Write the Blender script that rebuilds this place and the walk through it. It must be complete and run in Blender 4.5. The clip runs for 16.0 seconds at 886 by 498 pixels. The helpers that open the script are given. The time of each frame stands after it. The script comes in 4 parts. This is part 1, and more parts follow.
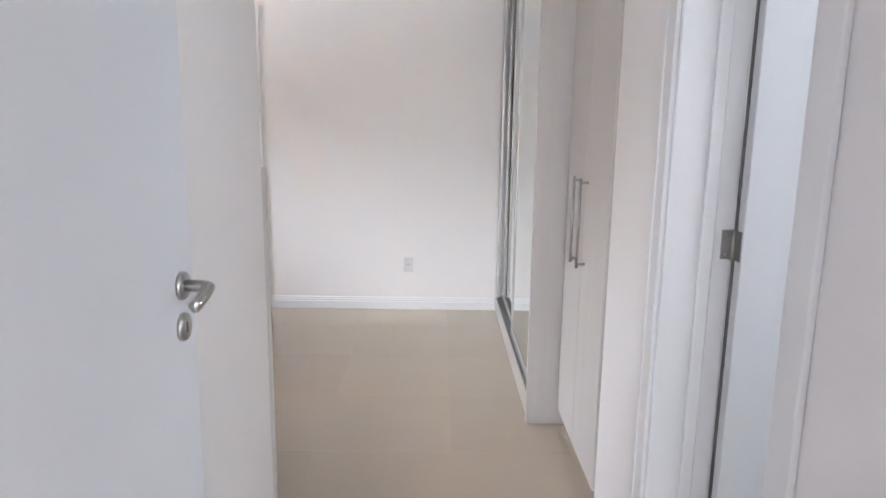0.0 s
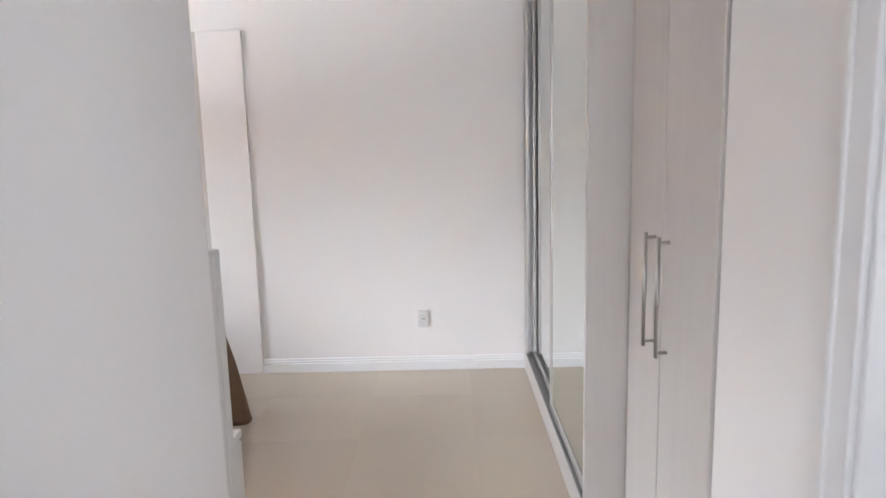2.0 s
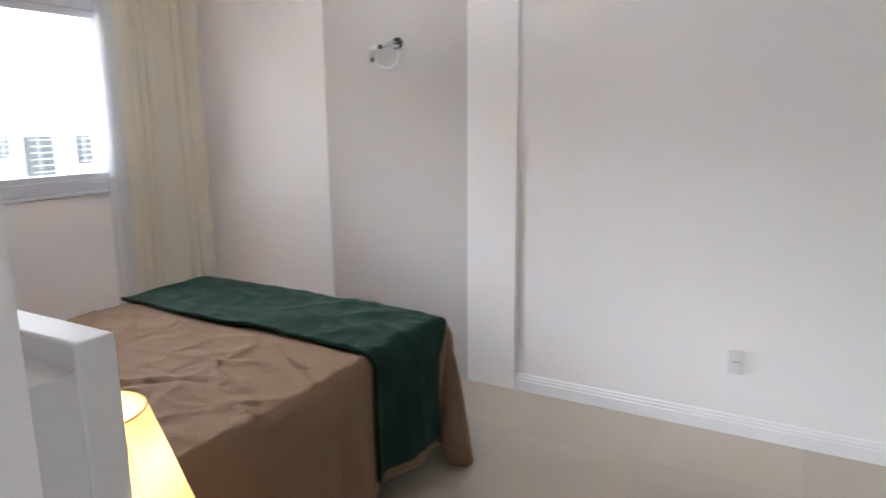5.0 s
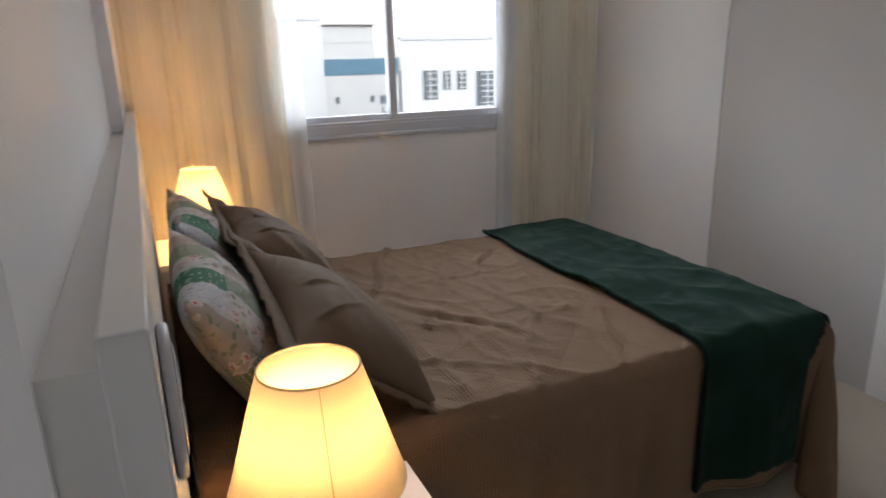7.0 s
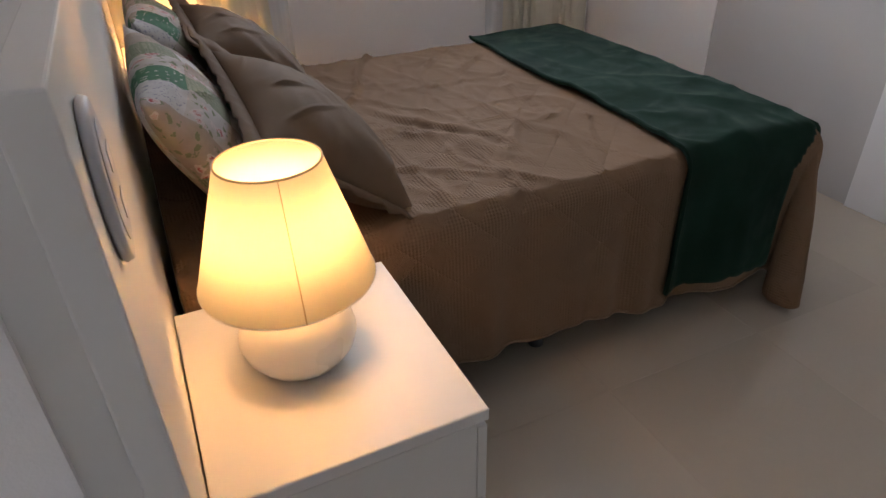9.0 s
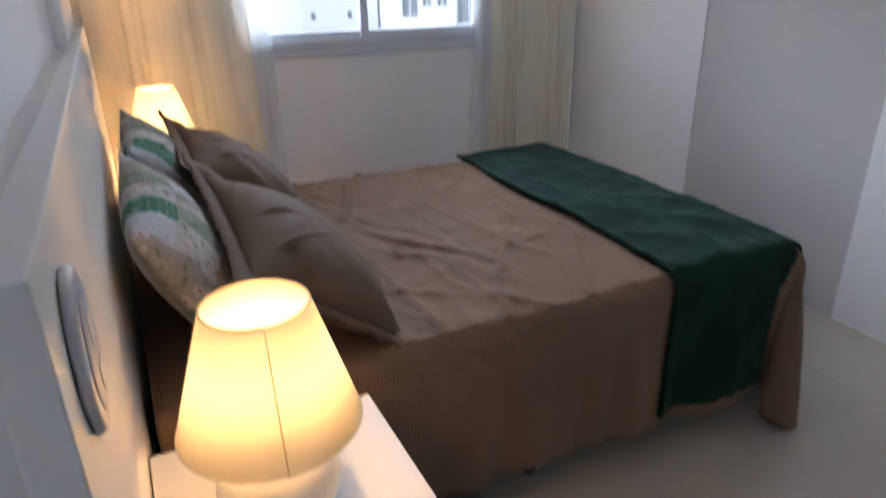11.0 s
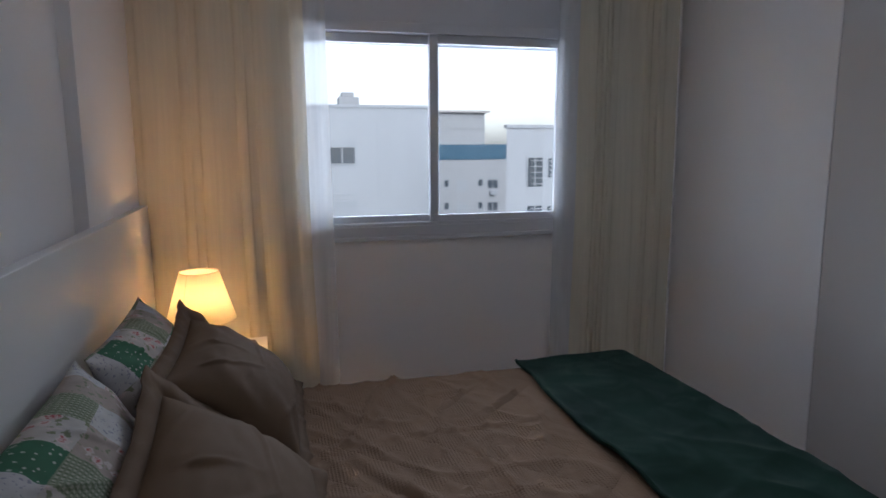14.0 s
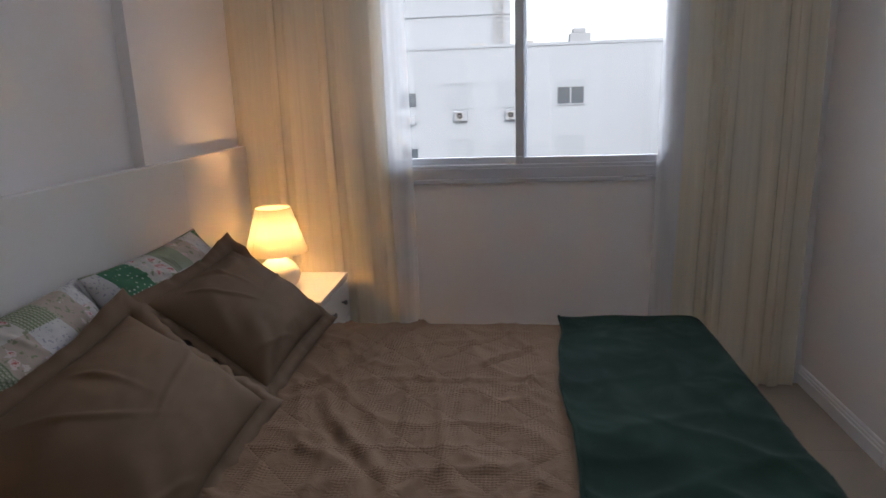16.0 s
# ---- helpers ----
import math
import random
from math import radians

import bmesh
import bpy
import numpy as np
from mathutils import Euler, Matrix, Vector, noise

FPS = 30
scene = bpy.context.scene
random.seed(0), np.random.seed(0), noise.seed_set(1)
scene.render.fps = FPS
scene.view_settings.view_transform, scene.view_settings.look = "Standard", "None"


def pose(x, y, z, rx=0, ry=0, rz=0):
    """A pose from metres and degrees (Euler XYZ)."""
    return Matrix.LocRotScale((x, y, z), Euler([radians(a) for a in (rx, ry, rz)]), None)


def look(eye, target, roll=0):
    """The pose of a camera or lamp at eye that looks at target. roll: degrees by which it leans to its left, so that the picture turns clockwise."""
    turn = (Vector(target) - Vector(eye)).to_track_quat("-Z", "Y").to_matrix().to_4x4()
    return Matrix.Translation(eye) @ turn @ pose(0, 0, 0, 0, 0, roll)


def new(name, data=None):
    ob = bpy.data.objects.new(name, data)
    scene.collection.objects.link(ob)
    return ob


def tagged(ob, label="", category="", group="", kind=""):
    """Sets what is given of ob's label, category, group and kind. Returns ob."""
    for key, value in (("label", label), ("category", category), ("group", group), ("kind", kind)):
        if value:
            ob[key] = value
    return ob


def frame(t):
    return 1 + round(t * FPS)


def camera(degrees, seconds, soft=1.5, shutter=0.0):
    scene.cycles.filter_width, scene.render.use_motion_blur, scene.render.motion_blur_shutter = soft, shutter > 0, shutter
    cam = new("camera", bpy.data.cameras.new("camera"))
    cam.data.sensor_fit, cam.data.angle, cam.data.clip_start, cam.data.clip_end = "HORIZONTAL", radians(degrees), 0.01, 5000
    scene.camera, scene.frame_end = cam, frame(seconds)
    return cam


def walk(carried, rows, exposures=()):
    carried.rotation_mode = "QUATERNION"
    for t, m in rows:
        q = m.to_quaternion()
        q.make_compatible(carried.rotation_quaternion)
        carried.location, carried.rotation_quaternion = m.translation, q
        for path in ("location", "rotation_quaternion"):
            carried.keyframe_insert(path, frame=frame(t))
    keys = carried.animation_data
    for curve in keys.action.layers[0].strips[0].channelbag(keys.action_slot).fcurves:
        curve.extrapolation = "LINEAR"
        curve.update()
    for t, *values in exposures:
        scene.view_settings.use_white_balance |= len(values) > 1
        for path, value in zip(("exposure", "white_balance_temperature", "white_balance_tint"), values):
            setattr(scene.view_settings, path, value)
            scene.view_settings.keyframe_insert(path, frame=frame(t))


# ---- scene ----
cam = camera(68.8, 16.0, shutter=0.5)
PATH = [
    (0, (0.208, -1.667, 1.389), (0.219, 0.299, 1.019), 0.8),
    (0.5, (0.189, -1.554, 1.441), (0.232, 0.412, 1.081), 0.3),
    (1, (0.152, -1.372, 1.457), (0.174, 0.597, 1.103), -0.9),
    (1.5, (0.127, -1.207, 1.481), (0.162, 0.762, 1.131), -1.1),
    (2, (0.16, -0.984, 1.465), (0.139, 0.992, 1.157), -1.4),
    (2.5, (0.215, -0.78, 1.476), (0.112, 1.194, 1.17), -2.3),
    (3, (0.205, -0.568, 1.454), (0.048, 1.399, 1.129), -1.4),
    (3.2, (0.203, -0.472, 1.455), (0.019, 1.491, 1.117), -1.4),
    (5.5, (0.15, 0.196, 1.428), (-1.054, 1.734, 0.997), -0.6),
    (6, (0.101, 0.277, 1.418), (-1.315, 1.604, 0.936), -1.0),
    (6.5, (0.136, 0.372, 1.441), (-1.481, 1.43, 0.925), -0.8),
    (7, (0.156, 0.466, 1.446), (-1.593, 1.259, 0.886), -1.6),
    (7.5, (0.166, 0.521, 1.447), (-1.629, 1.156, 0.835), -1.2),
    (8, (0.151, 0.521, 1.429), (-1.557, 1.194, 0.634), -2.5),
    (8.5, (0.156, 0.514, 1.401), (-1.434, 1.216, 0.411), -1.9),
    (8.7, (0.152, 0.511, 1.383), (-1.391, 1.219, 0.326), -1.5),
    (10.9, (0.136, 0.52, 1.439), (-1.489, 1.327, 0.597), -0.5),
    (11, (0.112, 0.527, 1.436), (-1.541, 1.335, 0.653), -1.0),
    (11.5, (0.095, 0.525, 1.453), (-1.664, 1.35, 0.979), -1.4),
    (12, (0.101, 0.535, 1.509), (-1.711, 1.32, 1.194), -1.7),
    (12.5, (0.054, 0.594, 1.494), (-1.784, 1.334, 1.221), -2.4),
    (13, (-0.08, 0.714, 1.503), (-1.951, 1.369, 1.233), -0.6),
    (13.5, (-0.17, 0.823, 1.501), (-2.06, 1.416, 1.223), -0.8),
    (14, (-0.176, 0.967, 1.502), (-2.083, 1.482, 1.193), -0.3),
    (14.5, (-0.164, 1.147, 1.499), (-2.11, 1.44, 1.143), -0.6),
    (15, (-0.192, 1.309, 1.475), (-2.141, 1.437, 1.045), -2.0),
    (15.5, (-0.23, 1.508, 1.483), (-2.17, 1.433, 1.005), -2.3),
    (16, (-0.203, 1.733, 1.481), (-2.136, 1.532, 1.01), -1.9),
]
EXPO = [(0, 3.18, 6750, 17), (2.0, 3.18, 6850, 17), (3.2, 3.12, 6950, 17), (5.5, 2.82, 6650, 14), (6.5, 2.2, 6650, 12), (7.0, 2.05, 6750, 14), (8.0, 2.08, 6850, 17),
        (8.7, 2.15, 6850, 18), (10.8, 2.28, 5950, 14), (11.5, 2.25, 5800, 14), (12.0, 1.98, 5650, 15), (12.5, 1.6, 5750, 14), (14.0, 1.14, 5950, 15), (15.0, 1.12, 6150, 16), (16.0, 1.5, 6450, 17)]
walk(cam, [(t, look(e, g, r)) for t, e, g, r in PATH], EXPO)

# ---- world and light ----
world = bpy.data.worlds.new("dusk_sky")
scene.world = world
world.use_nodes = True
wn = world.node_tree.nodes
sky = wn.new("ShaderNodeTexSky")
sky.sky_type = 'NISHITA'
sky.sun_disc = False
sky.sun_elevation = radians(38)
sky.sun_rotation = radians(75)
sky.air_density, sky.dust_density, sky.ozone_density = 1.0, 2.0, 1.0
wn["Background"].inputs["Strength"].default_value = 0.15
hazy = wn.new("ShaderNodeHueSaturation")
hazy.inputs["Saturation"].default_value = 0.42
world.node_tree.links.new(sky.outputs["Color"], hazy.inputs["Color"])
world.node_tree.links.new(hazy.outputs["Color"], wn["Background"].inputs["Color"])

sun_data = bpy.data.lights.new("sun", 'SUN')
sun_data.energy, sun_data.angle, sun_data.color = 0.7, radians(12), (1.0, 0.95, 0.88)
sun = new("sun", sun_data)
sun.matrix_world = look((30, 8, 14), (0, 0, 0))


def portal(name, centre, target, w, h):
    d = bpy.data.lights.new(name, 'AREA')
    d.shape, d.size, d.size_y = 'RECTANGLE', w, h
    d.cycles.is_portal = True
    ob = new(name, d)
    ob.matrix_world = look(centre, target)


def fill_lamp(name, eye, target, w, h, energy, colour):
    """An added area lamp, in place of sky light or as fill."""
    d = bpy.data.lights.new(name, 'AREA')
    d.shape, d.size, d.size_y, d.energy, d.color = 'RECTANGLE', w, h, energy, colour
    ob = new(name, d)
    ob.matrix_world = look(eye, target)


# stands in for the open sky, hung above the view through the window
fill_lamp("window_sky", (-14.0, 1.78, 5.95), (0, 1.78, 3.6), 14.0, 4.2, 900, (0.78, 0.89, 1.0))
# added fill below the sight line, in place of bounce from bright street and facades
fill_lamp("street_bounce_fill", (-14.0, 1.78, -4.6), (-3.4, 1.78, 1.6), 14.0, 7.0, 1750, (0.84, 0.92, 1.0))
# added fill in the unseen hall, for the door leaf and foot wall
fill_lamp("hall_fill", (0.0, -4.3, 1.4), (0.05, 0, 1.3), 1.0, 1.8, 6.8, (0.76, 0.87, 1.0))
# added cool fill from the unseen bathroom onto the entry walls
fill_lamp("bathroom_fill", (2.19, -0.55, 1.75), (0, -0.55, 1.3), 0.7, 0.8, 0.6, (0.68, 0.85, 1.0))
portal("sky_portal", (-3.56, 1.78, 1.56), (0, 1.78, 1.56), 1.36, 0.95)

# ---- materials ----


def rgb(c):
    return (*c, 1.0)


def mat(name, colour, rough=0.6, metal=0.0, vary=0.04, scale=6.0, bump=0.0, bump_scale=120.0, stretch=(1, 1, 1), coat=0.0, spec=0.5):
    """Principled surface with variation at two scales and fine relief."""
    m = bpy.data.materials.new(name)
    m.use_nodes = True
    nt, n, l = m.node_tree, m.node_tree.nodes, m.node_tree.links
    b = n["Principled BSDF"]
    b.inputs["Metallic"].default_value = metal
    b.inputs["Specular IOR Level"].default_value = spec
    b.inputs["Coat Weight"].default_value = coat
    tc = n.new("ShaderNodeTexCoord")
    mp = n.new("ShaderNodeMapping")
    mp.inputs["Scale"].default_value = stretch
    l.new(tc.outputs["Object"], mp.inputs["Vector"])
    n1 = n.new("ShaderNodeTexNoise")
    n1.inputs["Scale"].default_value, n1.inputs["Detail"].default_value = scale, 4
    n2 = n.new("ShaderNodeTexNoise")
    n2.inputs["Scale"].default_value, n2.inputs["Detail"].default_value = bump_scale, 3
    for k in (n1, n2):
        l.new(mp.outputs["Vector"], k.inputs["Vector"])
    mix = n.new("ShaderNodeMix")
    mix.data_type = 'RGBA'
    mix.inputs["A"].default_value = rgb([c * (1 - vary) for c in colour])
    mix.inputs["B"].default_value = rgb([min(1, c * (1 + vary)) for c in colour])
    l.new(n1.outputs["Fac"], mix.inputs["Factor"])
    mix2 = n.new("ShaderNodeMix")
    mix2.data_type = 'RGBA'
    mix2.blend_type = 'MULTIPLY'
    mix2.inputs["Factor"].default_value = min(1.0, vary * 3)
    l.new(mix.outputs["Result"], mix2.inputs["A"])
    gm = n.new("ShaderNodeMapRange")
    gm.inputs["To Min"].default_value, gm.inputs["To Max"].default_value = 0.8, 1.15
    l.new(n2.outputs["Fac"], gm.inputs["Value"])
    l.new(gm.outputs["Result"], mix2.inputs["B"])
    l.new(mix2.outputs["Result"], b.inputs["Base Color"])
    r = n.new("ShaderNodeMapRange")
    r.inputs["To Min"].default_value, r.inputs["To Max"].default_value = rough * 0.88, min(1, rough * 1.12)
    l.new(n1.outputs["Fac"], r.inputs["Value"])
    l.new(r.outputs["Result"], b.inputs["Roughness"])
    if bump:
        bp = n.new("ShaderNodeBump")
        bp.inputs["Strength"].default_value, bp.inputs["Distance"].default_value = bump, 0.004
        l.new(n2.outputs["Fac"], bp.inputs["Height"])
        l.new(bp.outputs["Normal"], b.inputs["Normal"])
    return m


M_WALL = mat("wall_paint", (0.88, 0.853, 0.846), 0.75, bump=0.12, bump_scale=260, vary=0.02, scale=1.5)
# one even tone, darker than the wall round it
M_PANEL = mat("taupe_wall_tone", (0.585, 0.55, 0.53), 0.75, bump=0.12, bump_scale=260, vary=0.025, scale=1.5)
M_CEIL = mat("ceiling_paint", (0.88, 0.87, 0.87), 0.85, bump=0.1, bump_scale=200, vary=0.02, scale=1.5)
M_TRIM = mat("white_trim", (0.86, 0.86, 0.87), 0.4, bump=0.03, vary=0.015, scale=3)
M_DOOR = mat("white_door_lacquer", (0.77, 0.785, 0.81), 0.9, bump=0.04, bump_scale=90, vary=0.015, scale=2, spec=0.08)
M_LACQ = mat("white_lacquer", (0.70, 0.685, 0.665), 0.42, bump=0.03, bump_scale=70, vary=0.015, scale=3)
M_LAM = mat("grey_ash_laminate", (0.60, 0.565, 0.54), 0.45, bump=0.15, bump_scale=60, vary=0.06, scale=10, stretch=(3, 3, 0.12))
M_STEEL = mat("brushed_steel", (0.47, 0.46, 0.44), 0.28, 1.0, bump=0.05, bump_scale=300, vary=0.05)
M_HINGE = mat("dull_hinge_steel", (0.30, 0.29, 0.28), 0.4, 0.9, bump=0.05, bump_scale=300, vary=0.08)
M_ALU = mat("grey_aluminium", (0.55, 0.53, 0.51), 0.45, 0.5, bump=0.05, bump_scale=300, vary=0.05)
M_DARK = mat("dark_metal_and_gap_shade", (0.20, 0.195, 0.19), 0.45, 0.5, vary=0.1)
M_WINFRAME = mat("white_window_aluminium", (0.64, 0.65, 0.69), 0.35, bump=0.03, vary=0.02, scale=3)
M_PLASTIC = mat("white_plastic", (0.72, 0.72, 0.72), 0.35, vary=0.02)
M_BLACK = mat("black_plastic", (0.02, 0.02, 0.02), 0.4, vary=0.1)
M_SILVER = mat("silver_plastic", (0.52, 0.53, 0.56), 0.35, 0.0, vary=0.04)
M_CERAMIC = mat("cream_ceramic", (0.80, 0.76, 0.68), 0.28, vary=0.02, coat=0.3)
M_CORD = mat("cloth_piping", (0.58, 0.46, 0.30), 0.8, vary=0.08)
M_GROUT = mat("grout", (0.44, 0.375, 0.305), 0.85, vary=0.1, bump=0.2)
M_ROPE = mat("box_spring_fabric", (0.10, 0.085, 0.075), 0.9, vary=0.1, bump=0.2)
M_FACADE = mat("white_facade_paint", (0.31, 0.335, 0.36), 0.8, vary=0.04, scale=0.4, bump=0.1, bump_scale=8)
M_FACADE2 = mat("pale_facade_paint", (0.275, 0.29, 0.305), 0.8, vary=0.05, scale=0.4)
M_BLUE = mat("blue_facade_band", (0.028, 0.085, 0.135), 0.7, vary=0.08, scale=0.5)
M_SHUT = mat("white_roller_shutter", (0.275, 0.30, 0.325), 0.6, vary=0.05, scale=1, stretch=(1, 1, 12))
M_WGLASS = mat("dark_window_glass", (0.06, 0.075, 0.09), 0.12, vary=0.2, scale=0.7)
M_GROUND = mat("street_asphalt", (0.055, 0.055, 0.055), 0.9, vary=0.3, scale=0.05, bump=0.3, bump_scale=3)
M_CONC = mat("roof_concrete", (0.35, 0.34, 0.33), 0.85, vary=0.1, scale=1)


def m_tile():
    m = mat("polished_porcelain_tile", (0.50, 0.43, 0.35), 0.14, vary=0.03, scale=2.2, bump=0.008, bump_scale=40)
    n, l = m.node_tree.nodes, m.node_tree.links
    b = n["Principled BSDF"]
    src = b.inputs["Base Color"].links[0].from_socket
    oi = n.new("ShaderNodeObjectInfo")
    mr = n.new("ShaderNodeMapRange")
    mr.inputs["To Min"].default_value, mr.inputs["To Max"].default_value = 0.965, 1.03
    l.new(oi.outputs["Random"], mr.inputs["Value"])
    mx = n.new("ShaderNodeMix")
    mx.data_type, mx.blend_type = 'RGBA', 'MULTIPLY'
    mx.inputs["Factor"].default_value = 1.0
    l.new(src, mx.inputs["A"])
    l.new(mr.outputs["Result"], mx.inputs["B"])
    l.new(mx.outputs["Result"], b.inputs["Base Color"])
    return m


M_TILE = m_tile()


def m_mirror():
    m = bpy.data.materials.new("mirror")
    m.use_nodes = True
    b = m.node_tree.nodes["Principled BSDF"]
    b.inputs["Base Color"].default_value = (0.80, 0.84, 0.82, 1)
    b.inputs["Metallic"].default_value = 1.0
    b.inputs["Roughness"].default_value = 0.02
    return m


M_MIRROR = m_mirror()


def m_glass():
    m = bpy.data.materials.new("window_glass")
    m.use_nodes = True
    n, l = m.node_tree.nodes, m.node_tree.links
    n.remove(n["Principled BSDF"])
    tr, gl, mx = n.new("ShaderNodeBsdfTransparent"), n.new("ShaderNodeBsdfGlossy"), n.new("ShaderNodeMixShader")
    fr = n.new("ShaderNodeFresnel")
    fr.inputs["IOR"].default_value = 1.45
    tr.inputs["Color"].default_value = (0.93, 0.95, 0.95, 1)
    gl.inputs["Roughness"].default_value = 0.02
    l.new(fr.outputs["Fac"], mx.inputs["Fac"])
    l.new(tr.outputs["BSDF"], mx.inputs[1])
    l.new(gl.outputs["BSDF"], mx.inputs[2])
    l.new(mx.outputs["Shader"], n["Material Output"].inputs["Surface"])
    return m


M_GLASS = m_glass()


def m_sheer(name, colour, clear, trans):
    """Thin cloth: part see-through between the threads, part diffuse, part letting light through."""
    m = bpy.data.materials.new(name)
    m.use_nodes = True
    n, l = m.node_tree.nodes, m.node_tree.links
    n.remove(n["Principled BSDF"])
    tc, nz = n.new("ShaderNodeTexCoord"), n.new("ShaderNodeTexNoise")
    mp = n.new("ShaderNodeMapping")
    mp.inputs["Scale"].default_value = (1, 1, 0.05)
    nz.inputs["Scale"].default_value, nz.inputs["Detail"].default_value = 60, 3
    l.new(tc.outputs["Object"], mp.inputs["Vector"])
    l.new(mp.outputs["Vector"], nz.inputs["Vector"])
    cr = n.new("ShaderNodeMapRange")
    cr.inputs["To Min"].default_value, cr.inputs["To Max"].default_value = clear * 0.85, clear * 1.15
    l.new(nz.outputs["Fac"], cr.inputs["Value"])
    df, tl, tp = n.new("ShaderNodeBsdfDiffuse"), n.new("ShaderNodeBsdfTranslucent"), n.new("ShaderNodeBsdfTransparent")
    df.inputs["Color"].default_value = rgb(colour)
    tl.inputs["Color"].default_value = rgb(colour)
    m1, m2 = n.new("ShaderNodeMixShader"), n.new("ShaderNodeMixShader")
    m1.inputs["Fac"].default_value = trans
    l.new(df.outputs["BSDF"], m1.inputs[1])
    l.new(tl.outputs["BSDF"], m1.inputs[2])
    l.new(cr.outputs["Result"], m2.inputs["Fac"])
    l.new(m1.outputs["Shader"], m2.inputs[1])
    l.new(tp.outputs["BSDF"], m2.inputs[2])
    l.new(m2.outputs["Shader"], n["Material Output"].inputs["Surface"])
    return m


M_CURTAIN = m_sheer("cream_voile", (0.94, 0.87, 0.68), 0.40, 0.17)
# whiter than the cream voile, so the edge at the window looks daylit
M_VOILE = m_sheer("daylit_edge_voile", (0.90, 0.915, 0.925), 0.44, 0.18)
M_FROST = m_sheer("frosted_glass", (0.86, 0.92, 0.95), 0.0, 0.85)
M_SHADE = m_sheer("cream_lampshade_cloth", (0.86, 0.81, 0.69), 0.0, 0.54)


def m_cloth(name, colour, rough, weave, sheen, vary, quilt=0.0):
    m = bpy.data.materials.new(name)
    m.use_nodes = True
    n, l = m.node_tree.nodes, m.node_tree.links
    b = n["Principled BSDF"]
    b.inputs["Roughness"].default_value = rough
    b.inputs["Specular IOR Level"].default_value = 0.1
    b.inputs["Sheen Weight"].default_value = sheen
    b.inputs["Sheen Roughness"].default_value = 0.4
    tc = n.new("ShaderNodeTexCoord")
    n1 = n.new("ShaderNodeTexNoise")
    n1.inputs["Scale"].default_value, n1.inputs["Detail"].default_value = 5, 5
    n2 = n.new("ShaderNodeTexNoise")
    n2.inputs["Scale"].default_value, n2.inputs["Detail"].default_value = weave, 2
    for k in (n1, n2):
        l.new(tc.outputs["Object"], k.inputs["Vector"])
    mix = n.new("ShaderNodeMix")
    mix.data_type = 'RGBA'
    mix.inputs["A"].default_value = rgb([c * (1 - vary) for c in colour])
    mix.inputs["B"].default_value = rgb([c * (1 + vary) for c in colour])
    l.new(n1.outputs["Fac"], mix.inputs["Factor"])
    mul = n.new("ShaderNodeMix")
    mul.data_type, mul.blend_type = 'RGBA', 'MULTIPLY'
    mul.inputs["Factor"].default_value = 0.5
    l.new(mix.outputs["Result"], mul.inputs["A"])
    l.new(n2.outputs["Color"], mul.inputs["B"])
    gm = n.new("ShaderNodeMapRange")
    gm.inputs["To Min"].default_value, gm.inputs["To Max"].default_value = 0.6, 1.4
    l.new(n2.outputs["Fac"], gm.inputs["Value"])
    l.new(gm.outputs["Result"], mul.inputs["B"])
    l.new(mul.outputs["Result"], b.inputs["Base Color"])
    bp = n.new("ShaderNodeBump")
    bp.inputs["Strength"].default_value, bp.inputs["Distance"].default_value = 0.35, 0.002
    l.new(n2.outputs["Fac"], bp.inputs["Height"])
    last = bp
    if quilt:
        uv = n.new("ShaderNodeUVMap")
        uv.uv_map = "cloth"
        sep = n.new("ShaderNodeSeparateXYZ")
        l.new(uv.outputs["UV"], sep.inputs["Vector"])

        def math_node(op, a, c=None):
            k = n.new("ShaderNodeMath")
            k.operation = op
            for i, v in enumerate((a, c)):
                if v is None:
                    continue
                if isinstance(v, (int, float)):
                    k.inputs[i].default_value = v
                else:
                    l.new(v, k.inputs[i])
            return k.outputs[0]
        x, y = sep.outputs["X"], sep.outputs["Y"]
        d1, d2 = math_node('ADD', x, y), math_node('SUBTRACT', x, y)
        # fine basket squares and wide stitched diamonds
        f = math_node('MULTIPLY', math_node('SINE', math_node('MULTIPLY', d1, 330.0)), math_node('SINE', math_node('MULTIPLY', d2, 330.0)))
        big1 = math_node('ABSOLUTE', math_node('SINE', math_node('MULTIPLY', d1, 14.0)))
        big2 = math_node('ABSOLUTE', math_node('SINE', math_node('MULTIPLY', d2, 14.0)))
        big = math_node('POWER', math_node('MINIMUM', big1, big2), 0.35)
        band = math_node('GREATER_THAN', math_node('MULTIPLY', math_node('SINE', math_node('MULTIPLY', d1, 28.0)), math_node('SINE', math_node('MULTIPLY', d2, 28.0))), -0.1)
        fine = math_node('MULTIPLY', math_node('MULTIPLY', f, band), 0.15)
        crum = n.new("ShaderNodeTexNoise")
        crum.inputs["Scale"].default_value, crum.inputs["Detail"].default_value, crum.inputs["Distortion"].default_value = 8.0, 4, 1.2
        l.new(uv.outputs["UV"], crum.inputs["Vector"])
        crumple = math_node('POWER', math_node('ABSOLUTE', math_node('SUBTRACT', crum.outputs["Fac"], 0.5)), 0.6)
        hsum = math_node('ADD', math_node('ADD', fine, math_node('MULTIPLY', big, 0.6)), math_node('MULTIPLY', crumple, -0.75))
        b2 = n.new("ShaderNodeBump")
        b2.inputs["Strength"].default_value, b2.inputs["Distance"].default_value = quilt, 0.006
        l.new(hsum, b2.inputs["Height"])
        l.new(bp.outputs["Normal"], b2.inputs["Normal"])
        last = b2
    l.new(last.outputs["Normal"], b.inputs["Normal"])
    return m


